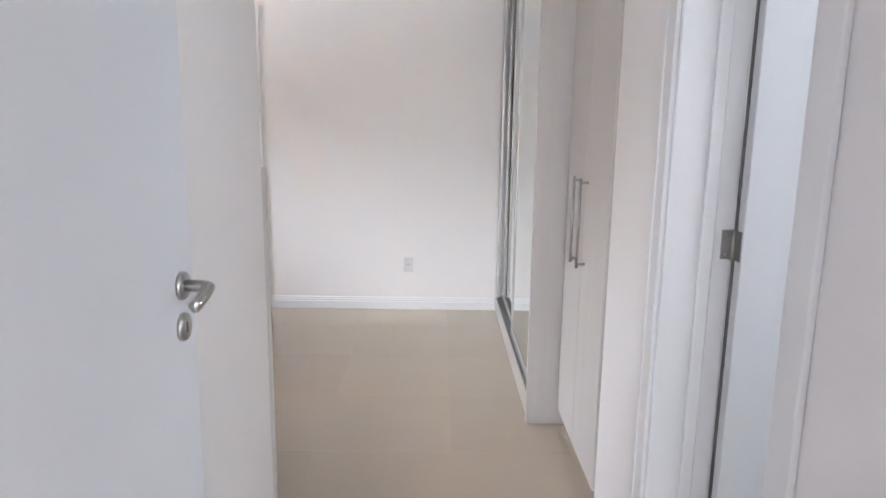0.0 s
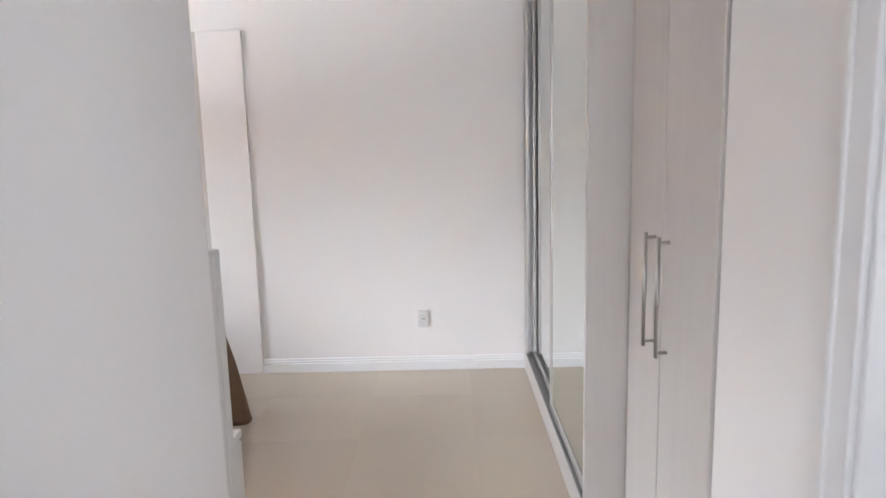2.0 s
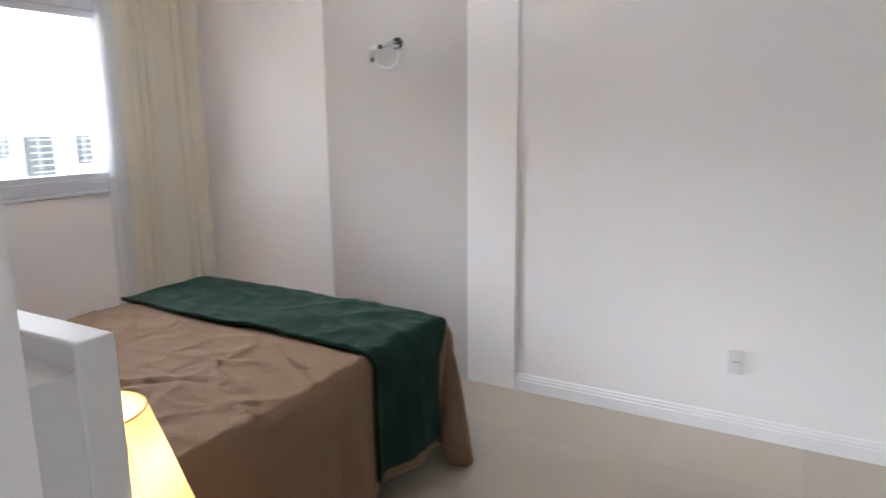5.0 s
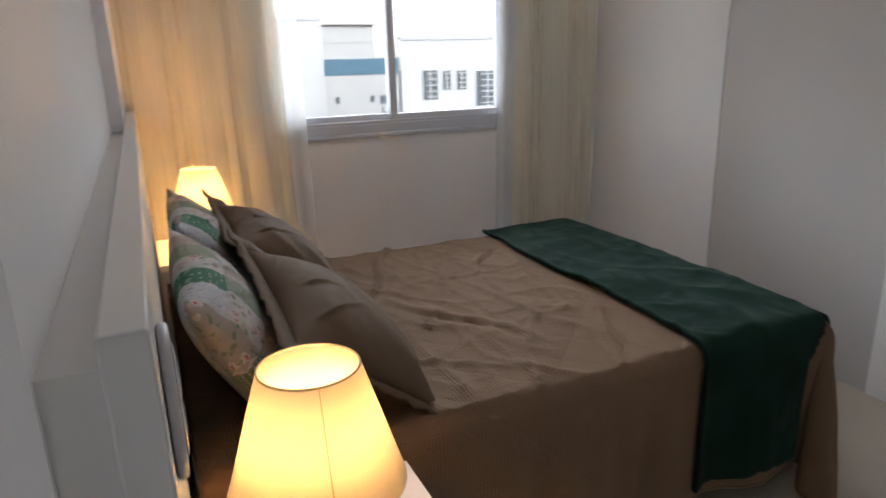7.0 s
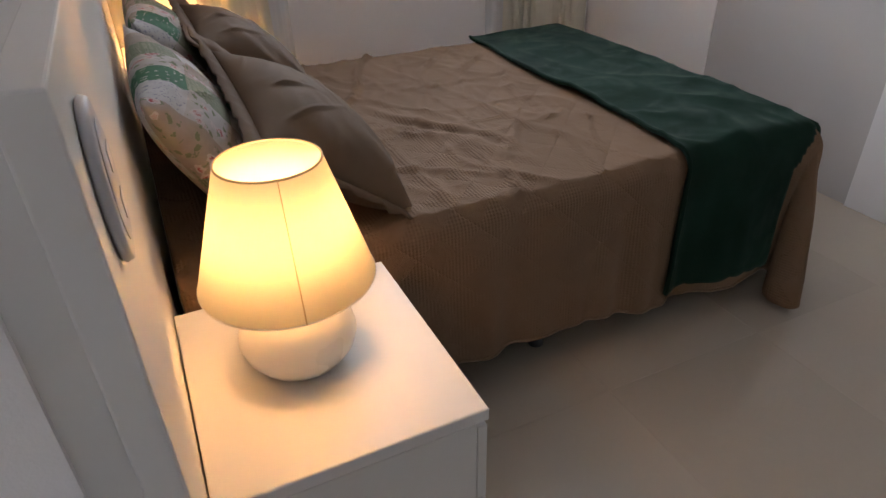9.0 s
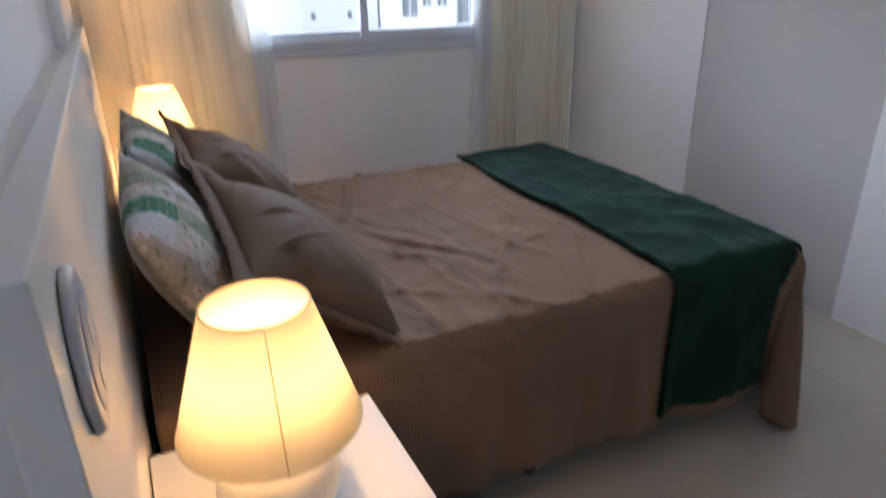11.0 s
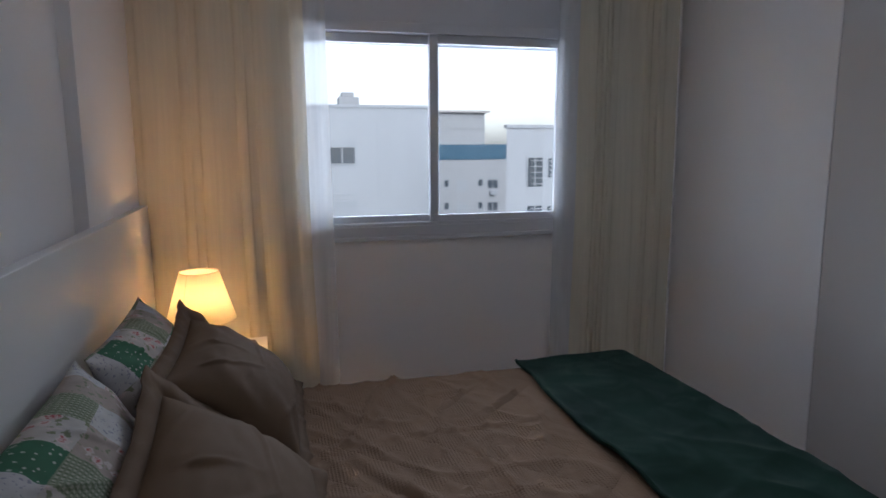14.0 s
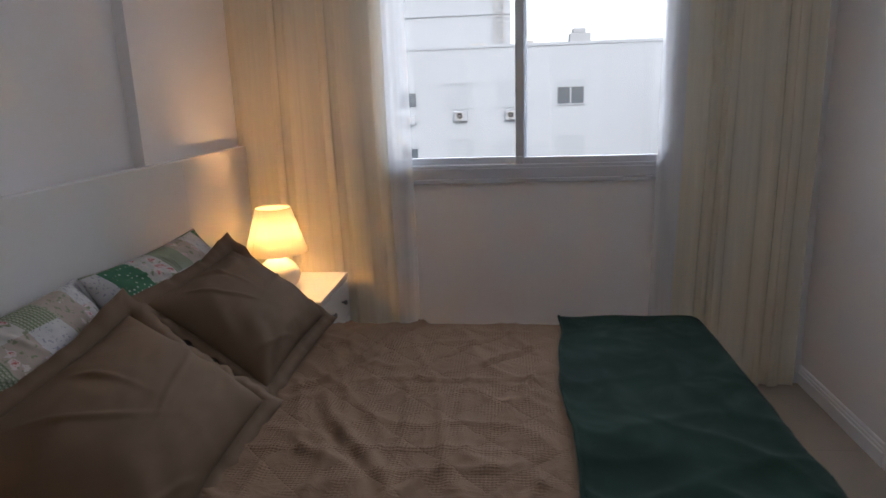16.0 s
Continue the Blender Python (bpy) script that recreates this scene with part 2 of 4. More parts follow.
M_SPREAD = m_cloth("brown_quilted_cotton", (0.205, 0.131, 0.084), 0.9, 700, 0.0, 0.10, quilt=0.9)
M_SHAM = m_cloth("brown_satin_cotton", (0.143, 0.094, 0.060), 0.8, 900, 0.0, 0.06)
M_GREEN = m_cloth("dark_green_velvet", (0.0078, 0.0255, 0.0172), 0.95, 400, 0.05, 0.65)


def brushed_nap(m, low, high):
    """Lets the velvet's pile catch light in brushed patches."""
    n, l = m.node_tree.nodes, m.node_tree.links
    b = n["Principled BSDF"]
    tc, nz, ramp = n.new("ShaderNodeTexCoord"), n.new("ShaderNodeTexNoise"), n.new("ShaderNodeMapRange")
    nz.inputs["Scale"].default_value, nz.inputs["Detail"].default_value, nz.inputs["Distortion"].default_value = 7.0, 6, 1.2
    ramp.inputs["From Min"].default_value, ramp.inputs["From Max"].default_value = 0.42, 0.66
    ramp.inputs["To Min"].default_value, ramp.inputs["To Max"].default_value = low, high
    l.new(tc.outputs["Object"], nz.inputs["Vector"])
    l.new(nz.outputs["Fac"], ramp.inputs["Value"])
    l.new(ramp.outputs["Result"], b.inputs["Sheen Weight"])
    b.inputs["Sheen Tint"].default_value = (0.6, 0.75, 0.68, 1)


brushed_nap(M_GREEN, 0.02, 0.12)


def m_patchwork():
    """Patchwork print: squares of small flowers, dotted green, tiny sprigs and green plaid."""
    m = bpy.data.materials.new("patchwork_cotton")
    m.use_nodes = True
    n, l = m.node_tree.nodes, m.node_tree.links
    b = n["Principled BSDF"]
    b.inputs["Roughness"].default_value = 0.85
    b.inputs["Specular IOR Level"].default_value = 0.2
    uv = n.new("ShaderNodeUVMap")
    uv.uv_map = "cloth"

    def vmath(op, a, v):
        k = n.new("ShaderNodeVectorMath")
        k.operation = op
        l.new(a, k.inputs[0])
        if v is not None:
            k.inputs[1].default_value = v
        return k.outputs[0]
    cell = vmath('FLOOR', vmath('MULTIPLY', uv.outputs["UV"], (8.5, 8.5, 0)), None)
    def noise_tex(scale, detail=3):
        k = n.new("ShaderNodeTexNoise")
        k.inputs["Scale"].default_value, k.inputs["Detail"].default_value = scale, detail
        l.new(uv.outputs["UV"], k.inputs["Vector"])
        return k
    warp = noise_tex(60)
    wmix = n.new("ShaderNodeMix")
    wmix.data_type, wmix.blend_type = 'RGBA', 'LINEAR_LIGHT'
    wmix.inputs["Factor"].default_value = 0.016
    l.new(uv.outputs["UV"], wmix.inputs["A"])
    l.new(warp.outputs["Color"], wmix.inputs["B"])
    warped = wmix.outputs["Result"]

    def voro(scale, src, randomness=1.0):
        k = n.new("ShaderNodeTexVoronoi")
        k.inputs["Scale"].default_value = scale
        k.inputs["Randomness"].default_value = randomness
        l.new(src, k.inputs["Vector"])
        return k

    def math_(op, a, c):
        k = n.new("ShaderNodeMath")
        k.operation = op
        for i, v in enumerate((a, c)):
            if isinstance(v, (int, float)):
                k.inputs[i].default_value = v
            else:
                l.new(v, k.inputs[i])
        return k.outputs[0]

    def mixc(fac, a, c):
        k = n.new("ShaderNodeMix")
        k.data_type = 'RGBA'
        for name, v in (("Factor", fac), ("A", a), ("B", c)):
            if isinstance(v, tuple):
                k.inputs[name].default_value = rgb(v)
            else:
                l.new(v, k.inputs[name])
        return k.outputs["Result"]

    def below(sock, at):
        return math_('LESS_THAN', sock, at)

    def above(sock, at):
        return math_('GREATER_THAN', sock, at)
    green = mixc(below(voro(62, uv.outputs["UV"], 0.35).outputs["Distance"], 0.2), (0.055, 0.17, 0.095), (0.50, 0.55, 0.48))
    # roses: red hearts in pale pink petals, dull leaves between, on beige and on white
    fl = voro(23, warped)
    petal = mixc(above(noise_tex(150).outputs["Fac"], 0.52), (0.62, 0.44, 0.42), (0.44, 0.10, 0.11))
    leaf = above(noise_tex(48).outputs["Fac"], 0.60)

    def floral(ground, size):
        k = mixc(leaf, ground, (0.24, 0.27, 0.17))
        k = mixc(below(fl.outputs["Distance"], size + 0.10), k, (0.64, 0.55, 0.52))
        return mixc(below(fl.outputs["Distance"], size), k, petal)
    rose, beige = floral((0.54, 0.50, 0.47), 0.27), floral((0.43, 0.36, 0.31), 0.20)
    sprig = mixc(below(voro(88, warped).outputs["Distance"], 0.27), (0.57, 0.56, 0.56), (0.33, 0.33, 0.39))

    def stripes(direction, scale):
        k = n.new("ShaderNodeTexWave")
        k.bands_direction = direction
        k.inputs["Scale"].default_value = scale
        l.new(uv.outputs["UV"], k.inputs["Vector"])
        return k.outputs["Fac"]
    plaid = mixc(above(stripes('Y', 34), 0.62), mixc(above(stripes('X', 26), 0.55), (0.42, 0.43, 0.34), (0.15, 0.19, 0.11)), (0.23, 0.27, 0.18))
    cs = n.new("ShaderNodeSeparateXYZ")
    l.new(cell, cs.inputs["Vector"])
    kind = math_('FLOORED_MODULO', math_('ADD', cs.outputs["X"], math_('MULTIPLY', cs.outputs["Y"], 2.0)), 5.0)
    pick = n.new("ShaderNodeTexWhiteNoise")
    pick.noise_dimensions = '2D'
    l.new(vmath('ADD', cell, (11.0, 2.0, 0)), pick.inputs["Vector"])
    green = mixc(above(pick.outputs["Value"], 0.42), beige, green)
    c3 = plaid
    for at, c in ((0.5, rose), (1.5, green), (2.5, sprig), (3.5, beige)):
        c3 = mixc(above(kind, at), c3, c)
    # darkens the whole print in soft noise patches
    mottle = n.new("ShaderNodeMix")
    mottle.data_type, mottle.blend_type = 'RGBA', 'MULTIPLY'
    mottle.inputs["Factor"].default_value = 1.0
    tone = n.new("ShaderNodeMapRange")
    tone.inputs["To Min"].default_value, tone.inputs["To Max"].default_value = 0.62, 0.98
    l.new(noise_tex(30, 6).outputs["Fac"], tone.inputs["Value"])
    l.new(c3, mottle.inputs["A"])
    l.new(tone.outputs["Result"], mottle.inputs["B"])
    l.new(mottle.outputs["Result"], b.inputs["Base Color"])
    nz = n.new("ShaderNodeTexNoise")
    nz.inputs["Scale"].default_value = 500
    l.new(uv.outputs["UV"], nz.inputs["Vector"])
    bp = n.new("ShaderNodeBump")
    bp.inputs["Strength"].default_value, bp.inputs["Distance"].default_value = 0.3, 0.002
    l.new(nz.outputs["Fac"], bp.inputs["Height"])
    l.new(bp.outputs["Normal"], b.inputs["Normal"])
    return m


M_PATCH = m_patchwork()


def m_bulb(name, strength):
    m = bpy.data.materials.new(name)
    m.use_nodes = True
    n, l = m.node_tree.nodes, m.node_tree.links
    n.remove(n["Principled BSDF"])
    e = n.new("ShaderNodeEmission")
    e.inputs["Color"].default_value = (1.0, 0.55, 0.21, 1)
    e.inputs["Strength"].default_value = strength
    l.new(e.outputs["Emission"], n["Material Output"].inputs["Surface"])
    return m


M_BULB = m_bulb("bulb_glow", 18.0)
M_BULB_STRONG = m_bulb("stronger_bulb_glow", 78.0)

# ---- building helpers ----


def mesh_of(name, bm, material, smooth=False):
    me = bpy.data.meshes.new(name)
    bmesh.ops.recalc_face_normals(bm, faces=bm.faces)
    bm.to_mesh(me)
    bm.free()
    if smooth:
        for p in me.polygons:
            p.use_smooth = True
    me.materials.append(material)
    return me


def part(name, bm, material, parent=None, label="", smooth=False):
    ob = new(name, mesh_of(name, bm, material, smooth))
    ob.parent = parent
    if label:
        ob["label"] = label
    return ob


def base(name, at, label, category, group="", kind=""):
    ob = new(name)
    ob.location = at
    ob.empty_display_size = 0.1
    tagged(ob, label, category, group, kind)
    return ob


def add_box(bm, x0, x1, y0, y1, z0, z1, bevel=0.0, seg=2):
    vs = bmesh.ops.create_cube(bm, size=1.0, matrix=Matrix.Translation(((x0 + x1) / 2, (y0 + y1) / 2, (z0 + z1) / 2)) @ Matrix.Diagonal((abs(x1 - x0), abs(y1 - y0), abs(z1 - z0), 1)))["verts"]
    if bevel:
        es = list({e for v in vs for e in v.link_edges})
        bmesh.ops.bevel(bm, geom=es, offset=bevel, segments=seg, profile=0.5, affect='EDGES')
    return bm


def box(x0, x1, y0, y1, z0, z1, bevel=0.0, seg=2):
    return add_box(bmesh.new(), x0, x1, y0, y1, z0, z1, bevel, seg)


def boxes(*list_of):
    bm = bmesh.new()
    for b in list_of:
        add_box(bm, *b)
    return bm


def lathe(profile, seg=48, at=(0, 0, 0)):
    """A surface of turning from (radius, height) pairs round the z axis."""
    bm = bmesh.new()
    rings = []
    for r, z in profile:
        if r < 1e-5:
            rings.append([bm.verts.new((at[0], at[1], at[2] + z))])
        else:
            rings.append([bm.verts.new((at[0] + r * math.cos(2 * math.pi * i / seg), at[1] + r * math.sin(2 * math.pi * i / seg), at[2] + z)) for i in range(seg)])
    for a, b in zip(rings, rings[1:]):
        for i in range(seg):
            j = (i + 1) % seg
            if len(a) == 1 and len(b) == 1:
                continue
            if len(a) == 1:
                bm.faces.new((a[0], b[i], b[j]))
            elif len(b) == 1:
                bm.faces.new((a[i], a[j], b[0]))
            else:
                bm.faces.new((a[i], a[j], b[j], b[i]))
    return bm


def tube(points, r, seg=10):
    """A round bar along a polyline."""
    bm = bmesh.new()
    pts = [Vector(p) for p in points]
    rings = []
    up = Vector((0.12, 0.3, 0.95)).normalized()
    for i, p in enumerate(pts):
        d = (pts[min(i + 1, len(pts) - 1)] - pts[max(i - 1, 0)]).normalized()
        a = d.cross(up)
        if a.length < 0.1:
            a = d.cross(Vector((1, 0, 0)))
        a.normalize()
        b = d.cross(a)
        rings.append([bm.verts.new(p + r * (math.cos(2 * math.pi * k / seg) * a + math.sin(2 * math.pi * k / seg) * b)) for k in range(seg)])
    for a, b in zip(rings, rings[1:]):
        for k in range(seg):
            bm.faces.new((a[k], a[(k + 1) % seg], b[(k + 1) % seg], b[k]))
    bm.faces.new(rings[0])
    bm.faces.new(rings[-1])
    return bm


def grid_surface(f, nu, nv, uv_of=None, keep=None):
    """A sheet through f(i / nu, j / nv), with a cloth UV map in metres."""
    bm = bmesh.new()
    uvl = bm.loops.layers.uv.new("cloth")
    vs = [[bm.verts.new(f(i / nu, j / nv)) for j in range(nv + 1)] for i in range(nu + 1)]
    for i in range(nu):
        for j in range(nv):
            if keep and not keep((i + 0.5) / nu, (j + 0.5) / nv):
                continue
            fc = bm.faces.new((vs[i][j], vs[i + 1][j], vs[i + 1][j + 1], vs[i][j + 1]))
            if uv_of:
                for lp, (a, b) in zip(fc.loops, ((i, j), (i + 1, j), (i + 1, j + 1), (i, j + 1))):
                    lp[uvl].uv = uv_of(a / nu, b / nv)
    for v in [v for v in bm.verts if not v.link_faces]:
        bm.verts.remove(v)
    return bm


def structure(name, bm, material, label, category, smooth=False):
    ob = part(name, bm, material, None, "", smooth)
    return tagged(ob, label, category, kind="structure")


# ---- the setting ----
XW, YTV, YB, XL, XR = -3.38, 3.19, 0.367, -0.352, 0.785   # window wall, TV wall, bed wall, entry walls
H = 2.62

structure("ceiling", box(-3.6, 1.6, -4.5, 3.4, H, H + 0.12), M_CEIL, "flat white painted ceiling", "ceiling")
structure("wall_west", boxes((XW - 0.16, XW, 0.2, 1.075, 0, H), (XW - 0.16, XW, 2.56, YTV, 0, H), (XW - 0.16, XW, 1.075, 2.56, 0, 1.10), (XW - 0.16, XW, 1.075, 2.56, 2.30, H)), M_WALL, "white painted wall with the window opening", "wall")
structure("wall_north", box(XW - 0.16, 1.6, YTV, YTV + 0.15, 0, H), M_WALL, "white painted wall at the foot of the bed", "wall")
structure("wall_south", box(XW, XL, YB - 0.13, YB, 0, H), M_WALL, "white painted wall behind the headboard", "wall")
structure("wall_entry_side", box(XL - 0.13, XL, -1.27, YB - 0.13, 0, H), M_WALL, "white painted wall beside the open door", "wall")
structure("wall_bathroom_side", boxes((XR, XR + 0.168, -0.02, 0.49, 0, H), (XR, XR + 0.168, -1.27, -0.66, 0, H), (XR, XR + 0.168, -0.66, -0.02, 2.12, H)), M_WALL, "white painted wall with the bathroom doorway", "wall")
structure("wall_wardrobe_back", boxes((1.45, 1.58, 0.49, YTV, 0, H), (XR + 0.14, 1.45, 0.36, 0.49, 0, H)), M_WALL, "plain white wall behind the wardrobe", "wall")
# unseen walls; their window opening is assumed, to let cool light in
structure("wall_bathroom", boxes((2.2, 2.3, -1.3, -0.95, 0, H), (2.2, 2.3, -0.15, 0.36, 0, H), (2.2, 2.3, -0.95, -0.15, 0, 1.3), (2.2, 2.3, -0.95, -0.15, 2.2, H), (XR + 0.14, 2.3, -1.41, -1.3, 0, H), (1.45, 2.3, 0.36, 0.46, 0, H)), M_WALL, "plain white bathroom walls", "wall")
# unseen pane added to diffuse the light through that opening
structure("bathroom_diffuser", box(2.24, 2.246, -0.95, -0.15, 1.3, 2.2), M_FROST, "assumed unseen frosted pane that softens the outdoor light", "window")
structure("ceiling_bathroom", box(1.6, 2.3, -1.41, 0.46, H, H + 0.12), M_CEIL, "flat white bathroom ceiling", "ceiling")
structure("wall_doorway", boxes((-1.6, -0.285, -1.41, -1.27, 0, H), (0.585, XR + 0.14, -1.41, -1.27, 0, H), (-0.285, 0.585, -1.41, -1.27, 2.12, H)), M_WALL, "white wall around the bedroom doorway", "wall")
# the end opening is assumed, to let light in from behind the camera
structure("wall_hall", boxes((-1.0, -0.87, -4.5, -1.41, 0, H), (1.25, 1.38, -4.5, -1.41, 0, H), (-0.87, -0.5, -4.5, -4.38, 0, H), (1.0, 1.25, -4.5, -4.38, 0, H), (-0.5, 1.0, -4.5, -4.38, 2.3, H), (-0.5, 1.0, -4.5, -4.38, 0, 0.2)), M_WALL, "plain white unseen hall walls with an assumed end opening", "wall")
structure("floor", box(-3.6, 2.3, -4.5, 3.4, -0.14, -0.0007), M_GROUT, "large polished beige porcelain floor tiles", "floor")
FLOOR = bpy.data.objects["floor"]

structure("wall_pillar_south", box(XW, -2.465, YB - 0.002, 0.4105, 1.2285, H, 0.002), M_WALL, "white plasterboard pilaster standing on the headboard ledge", "pilaster")

# raised frame round the taupe panel on the foot wall
structure("wall_pillar_east", box(-1.39, -1.106, YTV - 0.022, YTV + 0.002, 0, 2.216, 0.003), M_WALL, "white plasterboard pilaster beside the taupe panel", "pilaster")
structure("wall_pillar_west", box(-2.61, -2.325, YTV - 0.013, YTV + 0.002, 0, 2.216, 0.003), M_WALL, "white plasterboard pilaster near the curtain", "pilaster")
structure("wall_panel", box(-2.325, -1.39, YTV - 0.008, YTV + 0.002, 0, 2.216), M_PANEL, "taupe recess between the two pilasters", "wall panel")


def baseboard_profile(length):
    """Skirting along +x with its back at y = 0, two small steps under a rounded top."""
    prof = [(0, 0), (-0.016, 0), (-0.016, 0.058), (-0.012, 0.062), (-0.012, 0.074), (-0.008, 0.079), (-0.008, 0.088), (-0.004, 0.094), (0, 0.094)]
    bm = bmesh.new()
    a = [bm.verts.new((0, y, z)) for y, z in prof]
    b = [bm.verts.new((length, y, z)) for y, z in prof]
    for i in range(len(prof)):
        j = (i + 1) % len(prof)
        bm.faces.new((a[i], a[j], b[j], b[i]))
    bm.faces.new(a)
    bm.faces.new(b)
    return bm


def baseboard(name, x, y, length, turn):
    ob = structure(name, baseboard_profile(length), M_TRIM, "white moulded skirting board", "baseboard")
    ob.matrix_world = pose(x, y, 0, 0, 0, turn)
    return ob


baseboard("baseboard_north", -1.106, YTV, 1.106 + 0.655, 0)
baseboard("baseboard_north_west", XW, YTV, -2.61 - XW, 0)
baseboard("baseboard_west", XW, YB, YTV - YB, 90)
baseboard("baseboard_entry", XL, YB, YB + 1.27, -90)

# ---- bedroom door, open ----


def entry_door():
    d = base("door_1", (-0.262, -1.27, 0.008), "open white lacquered bedroom door with steel lever handle", "door", kind="structure")
    bm = box(-0.298, -0.262, -1.265, -0.462, 0.008, 2.10, 0.003)
    leaf = part("leaf", bm, M_DOOR)
    leaf.parent = d
    leaf.matrix_parent_inverse = d.matrix_basis.inverted()

    def put(name, bm, material, label="", smooth=True):
        ob = part(name, bm, material, d, label, smooth)
        ob.matrix_parent_inverse = d.matrix_basis.inverted()
        return ob
    turn = Matrix.Rotation(radians(90), 4, 'Y')
    for name, y, z in (("rosette", -0.52, 1.099), ("keyhole_rosette", -0.525, 1.023)):
        bm = lathe([(0, 0.0), (0.026, 0.0), (0.026, 0.006), (0.024, 0.009), (0, 0.009)], 32)
        bmesh.ops.transform(bm, matrix=Matrix.Translation((-0.262, y, z)) @ turn, verts=bm.verts)
        put(name, bm, M_STEEL, "round brushed steel rosette")
    pts = [(-0.258, -0.52, 1.099), (-0.225, -0.52, 1.099)]
    pts += [(-0.225 + 0.02 * math.sin(a), -0.52 - 0.02 + 0.02 * math.cos(a), 1.099) for a in (0.4, 0.8, 1.2, 1.57)]
    pts += [(-0.204, -0.552, 1.097), (-0.205, -0.570, 1.091), (-0.208, -0.585, 1.084), (-0.212, -0.596, 1.079)]
    put("lever_handle", tube(pts, 0.0108, 18), M_STEEL, "curved brushed steel lever")
    put("key_slot", box(-0.2545, -0.2515, -0.528, -0.522, 1.013, 1.033, 0.001), M_BLACK)
    put("lock_plate", box(-0.288, -0.272, -0.463, -0.4605, 0.97, 1.15, 0.001), M_STEEL)


entry_door()


def casing(name, boxes_list, label):
    bm = bmesh.new()
    for b in boxes_list:
        add_box(bm, *b, 0.004, 2)
    structure(name, bm, M_TRIM, label, "door frame")


casing("trim_entry", [(-0.285, -0.25, -1.412, -1.27, 0, 2.10), (0.55, 0.585, -1.412, -1.27, 0, 2.10), (-0.285, 0.585, -1.412, -1.27, 2.10, 2.135), (0.56, 0.63, -1.268, -1.255, 0, 2.17)], "white wooden frame of the bedroom doorway")
# bathroom doorway: lining in the wall, casing on the face, open leaf
casing("trim_bathroom", [(XR - 0.002, XR + 0.170, -0.045, -0.018, 0, 2.11), (XR - 0.002, XR + 0.170, -0.662, -0.635, 0, 2.11), (XR - 0.002, XR + 0.170, -0.66, -0.02, 2.10, 2.125), (XR + 0.085, XR + 0.12, -0.055, -0.045, 0, 2.10)], "white wooden lining of the bathroom doorway")
casing("trim_bathroom_face", [(XR - 0.014, XR - 0.0005, -0.035, 0.035, 0, 2.17), (XR - 0.018, XR - 0.0005, 0.02, 0.037, 0, 2.172), (XR - 0.014, XR - 0.0005, -0.72, -0.645, 0, 2.17), (XR - 0.014, XR - 0.0005, -0.645, -0.035, 2.112, 2.17)], "white moulded casing round the bathroom doorway")


def bathroom_door():
    d = base("door_2", (0.95, -0.065, 0.008), "white bathroom door standing open inwards", "door", kind="structure")

    def put(name, bm, material, label="", smooth=False):
        ob = part(name, bm, material, d, label, smooth)
        ob.matrix_parent_inverse = d.matrix_basis.inverted()
    put("leaf", box(0.930, 1.54, -0.093, -0.056, 0.008, 2.095, 0.003), M_DOOR)
    # shade of the gap between lining and leaf, put in as a dark strip
    put("hinge_gap_shade", box(0.9272, 0.9298, -0.0605, -0.0475, 0.01, 2.09), M_DARK, "dark strip in place of the shade in the hinge gap")
    for z in (0.25, 1.105, 1.88):
        put("hinge_plate", box(0.897, 0.925, -0.0475, -0.0445, z - 0.038, z + 0.038, 0.0012), M_HINGE, "brushed steel hinge plate")
        put("hinge_plate", box(0.9272, 0.9302, -0.0895, -0.0605, z - 0.038, z + 0.038, 0.0012), M_HINGE, "brushed steel hinge plate")
        bm = lathe([(0, -0.04), (0.006, -0.04), (0.006, 0.04), (0, 0.04)], 16, (0.9262, -0.0515, z))
        put("hinge_pin", bm, M_STEEL, "", True)
        for dz in (-0.025, 0.025):
            bm = lathe([(0, 0), (0.004, 0), (0.003, 0.0015), (0, 0.0015)], 12)
            bmesh.ops.transform(bm, matrix=Matrix.Translation((0.909, -0.0475, z + dz)) @ Matrix.Rotation(radians(90), 4, 'X'), verts=bm.verts)
            put("screw", bm, M_STEEL, "", True)
    d.location.x += 0.028


bathroom_door()

# ---- window ----


